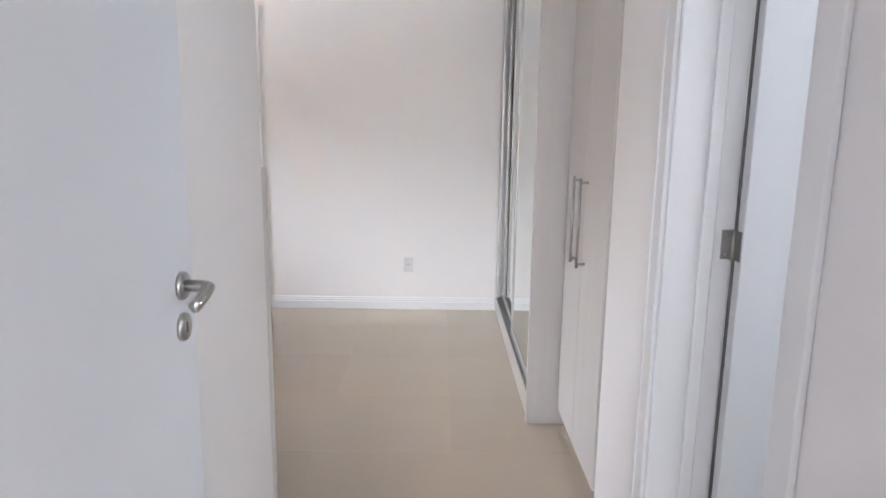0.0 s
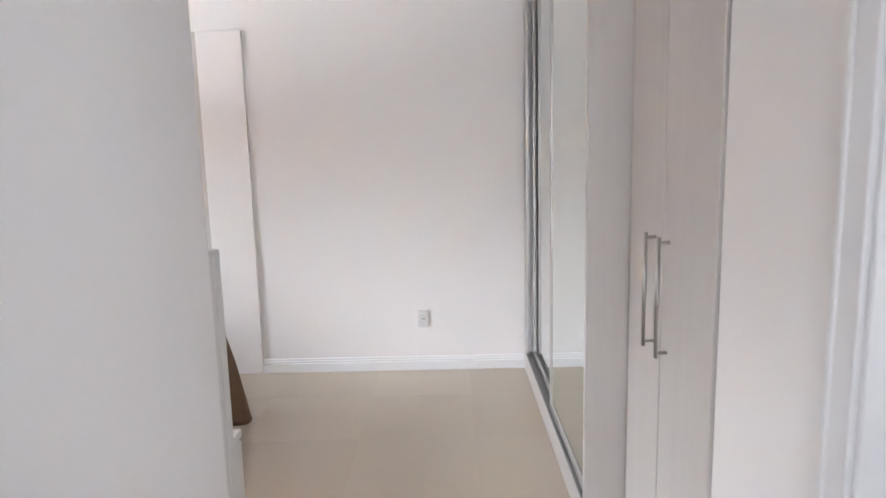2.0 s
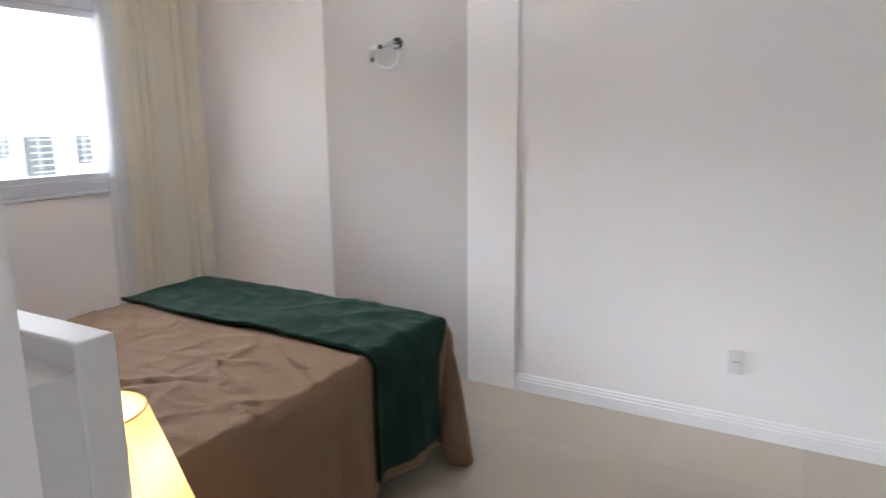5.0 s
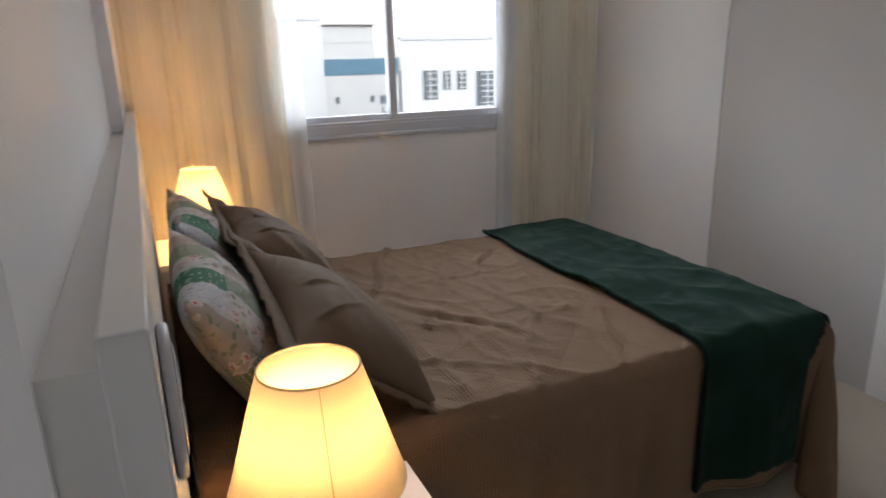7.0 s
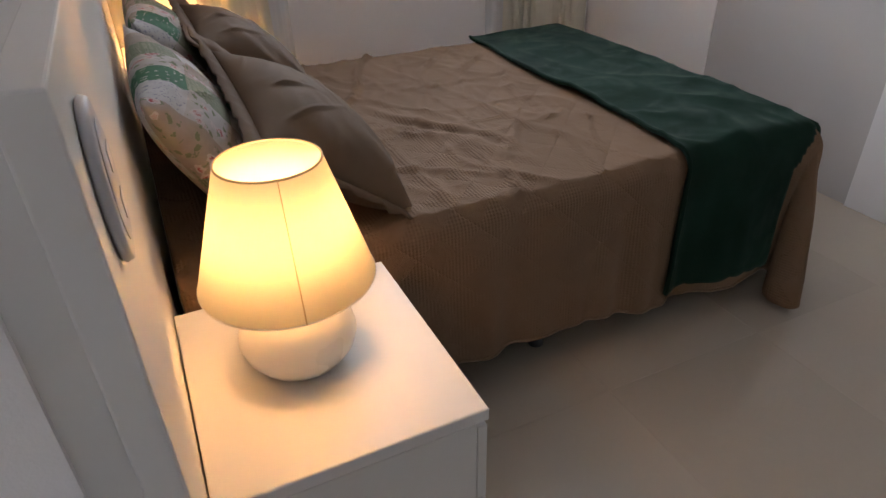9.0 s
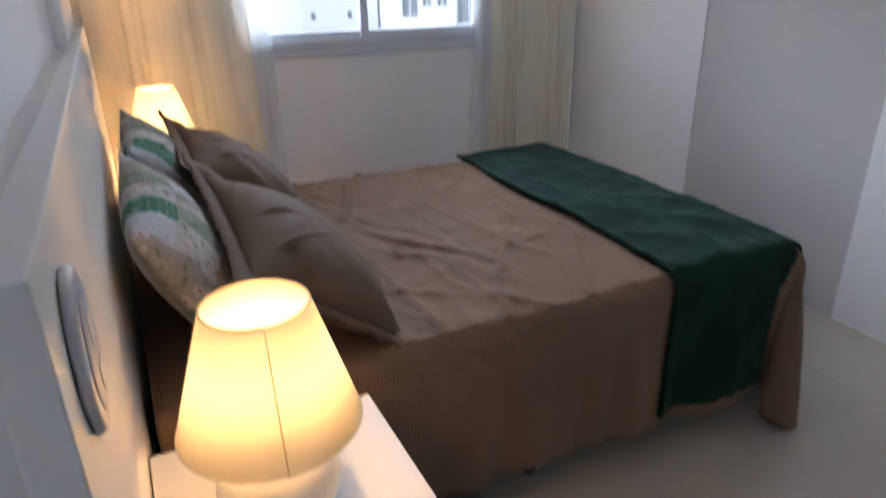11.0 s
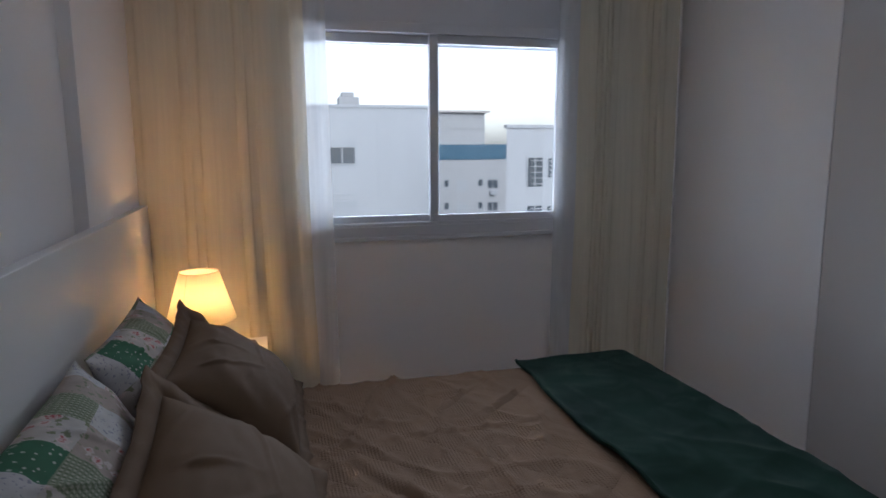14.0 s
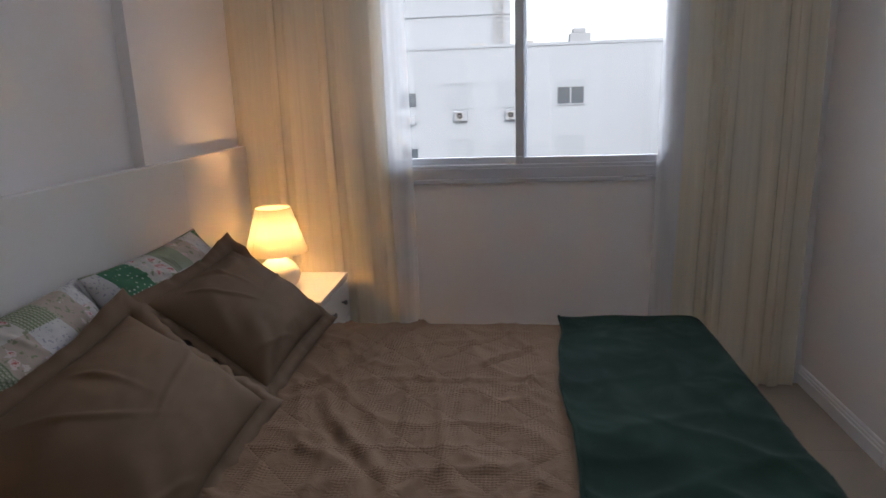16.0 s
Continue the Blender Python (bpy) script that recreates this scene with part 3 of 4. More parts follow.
def window():
    w = base("window_1", (XW, 1.78, 1.04), "white aluminium sliding window with two panes and shutter box", "window", kind="structure")
    y0, y1, ym = 1.075, 2.56, 1.803

    def put(name, bm, material, label="", parent=w):
        ob = part(name, bm, material, parent, label)
        ob.matrix_parent_inverse = parent.matrix_world.inverted() if parent is w else Matrix()
        return ob
    bpy.context.view_layer.update()
    put("window_sill", boxes((XW - 0.02, XW + 0.018, y0 - 0.04, y1 + 0.04, 1.04, 1.062, 0.004), (XW - 0.14, XW + 0.010, y0, y1, 1.062, 1.112, 0.003)), M_WINFRAME, "white sill moulding")
    put("window_frame", boxes((XW - 0.10, XW + 0.006, y0, y0 + 0.045, 1.10, 2.30, 0.003), (XW - 0.10, XW + 0.006, y1 - 0.045, y1, 1.10, 2.30, 0.003), (XW - 0.10, XW + 0.006, y0 + 0.045, y1 - 0.045, 2.055, 2.105, 0.003), (XW - 0.10, XW + 0.004, y0 + 0.045, y1 - 0.045, 1.112, 1.128, 0.002)), M_WINFRAME)
    put("shutter_box", boxes((XW - 0.12, XW - 0.004, y0 + 0.045, y1 - 0.045, 2.105, 2.265, 0.003), (XW - 0.12, XW + 0.008, y0 + 0.03, y1 - 0.03, 2.272, 2.30, 0.003)), M_WINFRAME, "white roller shutter box above the panes")
    # dark filler whose colour carries the gap's shade
    put("shutter_gap_shade", box(XW - 0.10, XW - 0.006, y0 + 0.045, y1 - 0.045, 2.2645, 2.2725), M_DARK, "dark strip in place of the shade in the gap over the shutter box")
    put("shutter_slat", boxes((XW - 0.135, XW - 0.122, y0 + 0.04, y1 - 0.04, 2.012, 2.06, 0.003)), M_WINFRAME)
    for name, a, b, x in (("sash", y0 + 0.045, ym + 0.027, XW - 0.085), ("sash", ym - 0.031, y1 - 0.045, XW - 0.045)):
        t = 0.042
        put(name, boxes((x, x + 0.03, a, a + t, 1.125, 2.055, 0.003), (x, x + 0.03, b - t - 0.01, b, 1.125, 2.055, 0.003), (x, x + 0.03, a + t, b - t, 1.125, 1.16, 0.003), (x, x + 0.03, a + t, b - t, 2.012, 2.055, 0.003)), M_WINFRAME)
        g = put("pane", box(x + 0.012, x + 0.017, a + t - 0.004, b - t + 0.004, 1.156, 2.016), M_GLASS)
        g.visible_shadow = False
    put("latch", box(XW - 0.013, XW - 0.003, ym - 0.02, ym + 0.005, 1.13, 1.165, 0.003), M_WINFRAME)


window()

# ---- outdoors ----


def apartment_block(name, label, x, y0, y1, z0, z1, depth, material, skew=0.0):
    b = base(name, (x, (y0 + y1) / 2, z0), label, "building", "buildings outside the window")
    bpy.context.view_layer.update()

    def put(pn, bm, m, lab="", parent=None):
        ob = part(pn, bm, m, parent or b, lab)
        ob.matrix_parent_inverse = b.matrix_world.inverted()
        return ob
    bm = box(x - depth, x, y0, y1, z0, z1)
    for v in bm.verts:
        v.co.y -= skew * (v.co.x - x)
    put("wall", bm, material)
    put("parapet", boxes((x - 0.3, x + 0.06, y0 - 0.05, y1 + 0.05, z1, z1 + 0.18)), material)
    return b, put


GZ = -20.0
structure("ground", box(-1500, 1500, -1500, 1500, GZ - 1, GZ), M_GROUND, "distant street level far below the window", "ground")

B1, put1 = apartment_block("apartment_building", "white apartment block with roller shutters and wall units", -42, -30, 11.6, GZ, 4.05, 14, M_FACADE)


def shutter_window(put, x, ya, yb, za, zb, shut):
    if shut:
        put("shutter", boxes((x - 0.05, x + 0.03, ya, yb, za, zb), (x - 0.02, x + 0.07, ya - 0.05, yb + 0.05, zb, zb + 0.10), (x - 0.02, x + 0.09, ya - 0.05, yb + 0.05, za - 0.08, za)), M_SHUT)
    else:
        put("window", boxes((x - 0.05, x + 0.012, ya, yb, za, zb - 0.45)), M_WGLASS)
        ym = (ya + yb) / 2
        put("window_frame", boxes((x, x + 0.05, ya, ya + 0.07, za, zb - 0.45), (x, x + 0.05, yb - 0.07, yb, za, zb - 0.45), (x, x + 0.05, ym - 0.04, ym + 0.04, za, zb - 0.45), (x - 0.02, x + 0.07, ya - 0.05, yb + 0.05, zb - 0.45, zb), (x - 0.02, x + 0.09, ya - 0.05, yb + 0.05, za - 0.08, za)), M_SHUT)


def wall_unit(put, x, y, z):
    put("condenser_unit", box(x + 0.05, x + 0.40, y, y + 0.82, z, z + 0.62, 0.03), M_SHUT)
    bm = lathe([(0, 0.0), (0.24, 0.0), (0.24, 0.02), (0.19, 0.03), (0.17, 0.0), (0.06, 0.0), (0.05, 0.03), (0, 0.03)], 24)
    bmesh.ops.transform(bm, matrix=Matrix.Translation((x + 0.402, y + 0.33, z + 0.31)) @ Matrix.Rotation(radians(90), 4, 'Y'), verts=bm.verts)
    put("fan_grille", bm, M_CONC)


for fl in range(3):
    dz = -3.48 * fl
    shutter_window(put1, -42, -2.1, -0.4, 0.5 + dz, 1.95 + dz, True)
    shutter_window(put1, -42, 1.12, 2.8, 0.5 + dz, 1.95 + dz, True)
    shutter_window(put1, -42, 4.78, 6.52, 0.55 + dz, 2.0 + dz, fl > 0)
    shutter_window(put1, -42, -5.1, -3.95, 0.6 + dz, 1.9 + dz, False)
    shutter_window(put1, -42, -8.6, -6.9, 0.5 + dz, 1.95 + dz, True)
    if fl == 0:
        wall_unit(put1, -42, -1.58, -0.33)
        wall_unit(put1, -42, 1.62, -0.33)
        wall_unit(put1, -42, -4.9, -0.5)
put1("upper_block", boxes((-52, -44.5, -30, 2.0, 4.05, 11.0), (-44.5, -44.4, -30, 2.0, 6.25, 6.4)), M_FACADE)
put1("roof_vent", boxes((-43.6, -42.6, 5.6, 6.9, 4.05, 4.75, 0.04), (-43.5, -42.7, 5.8, 6.6, 4.75, 5.05, 0.04)), M_FACADE2)
put1("roof_vent", boxes((-43, -42.3, -0.6, 0.5, 4.22, 4.34, 0.03)), M_CONC)
put1("roof_vent", boxes((-43, -42.3, 2.5, 3.4, 4.22, 4.4, 0.03)), M_CONC)
lad = boxes(*[(-44.3, -44.25, 1.0, 1.55, 4.3 + 0.3 * i, 4.36 + 0.3 * i) for i in range(20)], (-44.3, -44.22, 0.97, 1.03, 4.1, 10.8), (-44.3, -44.22, 1.52, 1.58, 4.1, 10.8))
put1("ladder", lad, M_CONC)

B2, put2 = apartment_block("apartment_tower", "pale tower block with a blue band under its roof", -80, 19.5, 31.2, GZ, -0.02, 12, M_FACADE2)
put2("blue_band", box(-92.1, -79.9, 19.4, 31.3, 0.0, 1.9), M_BLUE)
put2("penthouse", boxes((-90, -80.5, 20.5, 28.3, 1.9, 5.9), (-80.5, -80.42, 20.5, 28.3, 3.85, 3.95)), M_FACADE2)
put2("roof_slab", box(-90.4, -80.0, 20.2, 28.8, 5.9, 6.15), M_CONC)
for fl in range(5):
    dz = -2.9 * fl
    put2("window", box(-80.05, -79.98, 22.75, 23.3, -3.4 + dz, -2.6 + dz), M_WGLASS)
    put2("shutter", boxes((-80.05, -79.95, 24.4, 25.9, -4.0 + dz, -2.75 + dz), (-80.02, -79.9, 24.35, 25.95, -2.75 + dz, -2.6 + dz)), M_SHUT)
    put2("window", box(-80.05, -79.98, 27.3, 27.85, -3.4 + dz, -2.6 + dz), M_WGLASS)
    put2("window", boxes((-80.05, -79.98, 28.6, 29.2, -3.7 + dz, -2.65 + dz), (-80.05, -79.98, 29.3, 29.95, -3.7 + dz, -2.65 + dz)), M_WGLASS)
    if fl != 1:
        put2("condenser_unit", box(-79.95, -79.6, 28.9, 29.8, -4.6 + dz, -4.0 + dz, 0.04), M_SHUT)

B3, put3 = apartment_block("apartment_block_near", "white apartment block with grilled dark windows", -34, 13.75, 42, GZ, 2.55, 14, M_FACADE, 0.45)


def grille_window(ya, yb, za, zb):
    put3("window", box(-34.06, -33.985, ya, yb, za, zb), M_WGLASS)
    bars = [(-33.99, -33.95, ya + (yb - ya) * f - 0.03, ya + (yb - ya) * f + 0.03, za, zb) for f in (0.02, 0.5, 0.98)]
    k = max(3, round((zb - za) / 0.3))
    bars += [(-33.985, -33.94, ya + 0.25 * (yb - ya), yb - 0.04, za + (zb - za) * (i + 0.5) / k - 0.025, za + (zb - za) * (i + 0.5) / k + 0.025) for i in range(k)]
    put3("window_grille", boxes(*bars), M_SHUT)


for fl in range(3):
    dz = -2.68 * fl
    grille_window(14.96, 15.95, -0.68 + dz, 0.93 + dz)
    grille_window(16.19, 16.76, -0.18 + dz, 0.88 + dz)
    grille_window(17.07, 17.75, -0.2 + dz, 0.86 + dz)
    grille_window(18.28, 19.9, -1.15 + dz, 0.80 + dz)
    grille_window(21.0, 22.0, -0.68 + dz, 0.8 + dz)

# ---- wardrobe ----


def wardrobe():
    # hinged unit beside the doorway
    a = base("wardrobe_cabinet", (1.1, 0.85, 0), "tall grey ash wardrobe unit with two hinged doors", "wardrobe")
    part("body", boxes((0.80, 1.44, 0.495, 1.215, 0.10, 2.58), (0.83, 1.44, 0.495, 1.215, 0.0, 0.10)), M_LAM, a).location = (-1.1, -0.85, 0)
    for y0, y1, hy in ((0.498, 0.871, 0.815), (0.875, 1.212, 0.935)):
        dr = part("door", box(0.777, 0.797, y0, y1, 0.085, 2.57, 0.002), M_LAM, a)
        dr.location = (-1.1, -0.85, 0)
        bm = tube([(0.745, hy, 0.853), (0.745, hy, 1.03), (0.745, hy, 1.203)], 0.006, 12)
        part("handle", bm, M_STEEL, dr, "long brushed steel bar handle", True)
        for z in (0.868, 1.188):
            part("handle_post", tube([(0.779, hy, z), (0.76, hy, z), (0.742, hy, z)], 0.005, 10), M_STEEL, dr, "", True)
    # sliding unit with mirrors
    b = base("mirror_wardrobe", (1.0, 2.2, 0), "tall grey wardrobe with sliding mirror doors", "wardrobe")

    def put(n, bm, m, lab="", par=None):
        ob = part(n, bm, m, par or b, lab)
        if par is None:
            ob.location = (-1.0, -2.2, 0)
        return ob
    put("end_panel", box(0.63, 1.44, 1.22, 1.245, 0.0, 2.58, 0.002), M_LAM)
    put("plinth", box(0.642, 1.40, 1.245, YTV - 0.018, 0.0, 0.115, 0.002), M_LAM)
    put("top_panel", box(0.635, 1.44, 1.245, YTV - 0.018, 2.52, 2.58, 0.002), M_LAM)
    put("filler", box(0.645, 0.665, 3.09, YTV - 0.018, 0.115, 2.52, 0.002), M_ALU)
    put("back_panel", box(1.42, 1.44, 1.245, YTV - 0.018, 0.115, 2.52), M_LAM)
    put("bottom_track", boxes((0.645, 0.655, 1.245, 3.13, 0.115, 0.125), (0.655, 0.73, 1.245, 3.13, 0.115, 0.119), (0.688, 0.694, 1.245, 3.13, 0.119, 0.128)), M_DARK, "dark aluminium sliding track")
    for x, y0, y1 in ((0.660, 1.25, 2.22), (0.688, 2.16, 3.085)):
        dr = put("door", boxes((x, x + 0.024, y0, y0 + 0.03, 0.122, 2.515), (x, x + 0.024, y1 - 0.03, y1, 0.122, 2.515), (x, x + 0.024, y0 + 0.03, y1 - 0.03, 0.122, 0.15), (x, x + 0.024, y0 + 0.03, y1 - 0.03, 2.48, 2.515), (x + 0.012, x + 0.02, y0 + 0.03, y1 - 0.03, 0.15, 2.48)), M_ALU, "grey aluminium framed sliding door")
        part("mirror", box(x + 0.006, x + 0.0105, y0 + 0.028, y1 - 0.028, 0.148, 2.482), M_MIRROR, dr)


wardrobe()

# ---- bed ----
BX0, BX1, BY0, BY1, BZ = -2.575, -1.085, 0.46, 2.45, 0.615


def smooth_noise(x, y, s, k=0.0):
    return noise.noise(Vector((x * s, y * s, k)))


def ridges(x, y):
    """Soft creases that run across the bed on a slant."""
    w = x * 0.55 + y * 0.9 + 0.10 * smooth_noise(x, y, 2.0, 3)
    a = math.exp(-((w - 0.55) / 0.012) ** 2) * 0.6 * max(0, smooth_noise(x, y, 1.3, 9) + 0.35)
    for c, k in ((0.18, 0.5), (-0.12, 0.8), (0.82, 0.5), (-0.4, 0.7), (1.05, 0.4), (0.36, 0.5)):
        a += 1.2 * k * math.exp(-((w - c) / 0.011) ** 2) * max(0, smooth_noise(x, y, 1.5, 20 + c * 7) + 0.25)
    u = y * 0.5 - x * 0.87
    for c, k in ((1.3, 0.45), (1.75, 0.5), (2.2, 0.4), (2.6, 0.35)):
        a += k * math.exp(-((u - c - 0.04 * smooth_noise(x, y, 3, 5)) / 0.013) ** 2) * max(0, smooth_noise(x, y, 1.7, 40 + c) + 0.2)
    for sx, sy, k, q in ((2.4, 5.6, 50, 0.007), (4.2, 2.4, 60, 0.005), (1.6, 7.6, 70, 0.006)):
        n1 = noise.noise(Vector((x * sx + y * 0.9, y * sy - x * 1.3, k)))
        a += q / 0.024 * (1 - min(1, abs(n1) * 2.2)) ** 7
    # packing folds along the bed and a slack one under the pillows
    for c in (-2.03, -1.63):
        a += 0.26 * math.exp(-((x - c - 0.006 * math.sin(7 * y)) / 0.009) ** 2) * (0.6 + smooth_noise(x, y, 3, 77))
    s_ = (x + 1.955) * 0.886 + (y - 1.15) * 0.463
    d_ = (y - 1.15) * 0.886 - (x + 1.955) * 0.463 + 0.02 * math.sin(9 * s_)
    if -0.05 < s_ < 0.75:
        a += 0.36 * (math.exp(-((d_ - 0.03) / 0.022) ** 2) - 0.7 * math.exp(-(d_ / 0.016) ** 2)) * math.sin(math.pi * (s_ + 0.05) / 0.8)
    return 0.033 * a


def draped(px, py, lift, hang_wave, x0=BX0, x1=BX1, y1=BY1, r=0.055, lean=0.03):
    """Where the point (px, py) of a flat cloth comes to lie on the bed: past an edge it rolls over and hangs."""
    def over(d):
        # rolled over a rounded edge: (outwards, downwards)
        if d <= 0:
            return 0.0, 0.0
        q = r * math.pi / 2
        if d < q:
            return r * math.sin(d / r), r * (1 - math.cos(d / r))
        return r + lean * (d - q), r + (d - q)
    s_ = min(1.0, max(0.0, (px - (x1 - 0.55)) / 0.55))
    y1 = y1 - 0.035 * s_ * s_ * (3 - 2 * s_)
    ex0, ex1, ey1 = x0 + r, x1 - r, y1 - r
    dx = max(0, px - ex1) - max(0, ex0 - px)
    dy = max(0, py - ey1)
    ox, hx = over(abs(dx))
    oy, hy = over(dy)
    oy += 0.10 * max(0.0, hy - r) * (1 - s_)
    sx = 1 if dx >= 0 else -1
    x, y = min(max(px, ex0), ex1), min(py, ey1)
    drop = max(hx, hy) + 0.38 * min(hx, hy)
    both = min(hx, hy)
    x += sx * (ox + 0.15 * both)
    y += oy + 0.03 * both
    z = max(0.012, BZ + lift - drop)
    if drop > 0.06:
        k = min(1.0, (drop - 0.06) / 0.25)
        if hx >= hy:
            x += sx * k * hang_wave * (smooth_noise(0, py, 5.5, 2) + 0.5 * smooth_noise(0, py, 13, 4)) * 2
        else:
            y += k * hang_wave * (smooth_noise(px, 0, 5.5, 6) + 0.5 * smooth_noise(px, 0, 13, 8)) * 2
    return x, y, z


def bed():
    b = base("bed", (-1.83, 1.4, 0), "double box-spring bed on short black legs", "bed")

    def put(n, bm, m, lab="", smooth=False):
        ob = part(n, bm, m, b, lab, smooth)
        ob.location = (1.83, -1.4, 0)
    put("box_spring", box(BX0 + 0.03, BX1 - 0.03, BY0 + 0.01, BY1 - 0.12, 0.13, 0.36, 0.03, 3), M_ROPE, "dark fabric box spring")
    put("mattress", box(BX0 + 0.02, BX1 - 0.02, BY0 + 0.005, BY1 - 0.11, 0.36, BZ - 0.012, 0.045, 4), M_TRIM, "thick white mattress under the cover")
    for x in (BX1 - 0.13, BX0 + 0.13):
        for y in (BY0 + 0.15, 1.46, 2.25):
            put("leg", lathe([(0, 0), (0.026, 0), (0.026, 0.012), (0.02, 0.016), (0.028, 0.13), (0, 0.13)], 20, (x, y, 0)), M_BLACK, "short black plastic leg", True)
    hang_n, hang_f, hang_e = 0.465, 0.42, 0.60
    ax, bx, ay, by = BX0 - hang_f, BX1 + hang_n, 0.47, BY1 + hang_e

    def f(u, v):
        px, py = ax + u * (bx - ax), ay + v * (by - ay)
        inside = BX0 + 0.04 < px < BX1 - 0.03 and py < BY1
        lift = 0.004 + 0.005 * smooth_noise(px, py, 4, 1) + (0.85 * ridges(px, py) * min(1.0, max(0.0, (1.88 - py) / 0.08)) if inside else 0.0)
        # the near hem rises a little towards the middle of the side
        if px > BX1 and py < BY1:
            px = BX1 + (px - BX1) * (0.96 + 0.06 * math.sin(py * 3.1 + 1.0) + 0.05 * smooth_noise(0, py, 3, 7))
        return draped(px, py, lift, 0.020, lean=0.05)
    def spread_keep(u, v):
        px, py = ax + u * (bx - ax), ay + v * (by - ay)
        return not (px > BX1 + 0.03 and py > BY1 + 0.01)
    bm = grid_surface(f, 190, 210, lambda u, v: (ax + u * (bx - ax), ay + v * (by - ay)), spread_keep)
    ob = part("bedspread", bm, M_SPREAD, None, "", True)
    tagged(ob, "brown quilted bedspread with creases hanging over the bed", "bedspread")
    so = ob.modifiers.new("thickness", 'SOLIDIFY')
    so.thickness, so.offset = 0.005, -1
    part("hem", tube([f(1.0, k / 160) for k in range(122)], 0.0045, 8), M_SPREAD, ob, "stitched hem of the bedspread", True)
    part("hem", tube([f(k / 120, 1.0) for k in range(8, 94)], 0.0045, 8), M_SPREAD, ob, "stitched hem of the bedspread", True)

    def fold(u, v):
        # the gathered corner: a soft cone that hangs nearly to the floor
        w = min(1.0, v / 0.94)
        cap = max(0.0, (v - 0.94) / 0.06)
        a = 2 * math.pi * u
        r = (0.022 + 0.042 * w ** 0.8) * math.sqrt(max(0.0, 1 - cap * cap)) * (1 + 0.10 * math.sin(3 * a + 2 * w) + 0.08 * smooth_noise(u * 3, w * 3, 1.5, 61))
        x = BX1 - 0.03 + 0.125 * w ** 1.2 + 0.010 * math.sin(4 * w)
        y = BY1 - 0.045 - 0.09 * w
        z = BZ - 0.05 - (BZ - 0.10) * w - 0.038 * cap
        return x + 1.0 * r * math.cos(a), y + 0.75 * r * math.sin(a), z
    bm = grid_surface(fold, 40, 50, lambda u, v: (u * 0.36, v * 0.6))
    bmesh.ops.remove_doubles(bm, verts=bm.verts, dist=0.0002)
    part("corner_fold", bm, M_SPREAD, ob, "gathered corner of the bedspread hanging to the floor", True)

    # green throw across the foot
    gx0, gx1, gy0, gy1 = BX0 + 0.005, BX1 + 0.455, 1.915, BY1 + 0.36

    def g(u, v):
        px = gx0 + u * (gx1 - gx0)
        edge = 0.012 * math.sin(px * 7) + 0.01 * smooth_noise(px, 0, 6, 11) - 0.065 * (px - gx0) / (gx1 - gx0) - 0.10 * max(0.0, px - BX1)
        py = gy0 + edge + v * (gy1 - gy0 - edge)
        if px > BX1:
            px = BX1 + (px - BX1) * (1.0 + 0.10 * (py - 2.1) + 0.05 * smooth_noise(0, py, 6, 15))
        w = 0.018 + 0.008 * smooth_noise(px, py, 5, 31)
        n1 = noise.noise(Vector((px * 2.4 + py * 1.6, py * 5.0 - px * 1.4, 81)))
        n2 = noise.noise(Vector((px * 5.0, py * 3.0 + px * 2.0, 83)))
        w += (0.009 * (1 - min(1, abs(n1) * 2.0)) ** 3 + 0.006 * (1 - min(1, abs(n2) * 2.0)) ** 3) * (0.4 + 0.6 * min(1.0, max(0.0, (px - BX0 - 0.5) / 0.6)))
        w += 0.010 * max(0, smooth_noise(px * 0.5 + py, py - px, 3.2, 33)) * (1 if py > 2.02 else 0.3)
        if BX0 + 0.5 < px < BX0 + 0.85 and py > BY1 - 0.15:
            w += 0.006 * math.exp(-((px - BX0 - 0.68 + (py - BY1) * 0.5) / 0.05) ** 2)
        w += 0.008 * min(1.0, 9 * u) * math.exp(-((v - 0.0) / 0.02) ** 2) + 0.008 * math.exp(-((px - BX0 - 0.25) / 0.3) ** 2) * min(1, v * 3)
        return draped(px, py, w, 0.016, r=0.07, x1=BX1 + 0.016, y1=BY1 + 0.016, x0=BX0 - 0.2, lean=0.06)

    def keep(u, v):
        px, py = gx0 + u * (gx1 - gx0), gy0 + v * (gy1 - gy0)
        return not (px > BX1 - 0.03 and py > BY1 - 0.05 - 0.07 * min(1.0, max(0.0, (px - BX1) / 0.15)))
    bm = grid_surface(g, 150, 90, lambda u, v: (gx0 + u * (gx1 - gx0), gy0 + v * (gy1 - gy0)), keep)
    ob = part("throw_blanket", bm, M_GREEN, None, "", True)
    tagged(ob, "dark green velvet throw folded across the foot of the bed", "blanket")
    so = ob.modifiers.new("thickness", 'SOLIDIFY')
    so.thickness, so.offset = 0.012, -1
    part("hem", tube([g(k / 140, 0.0) for k in range(141)], 0.006, 8), M_GREEN, ob, "dark turned hem of the throw", True)


bed()


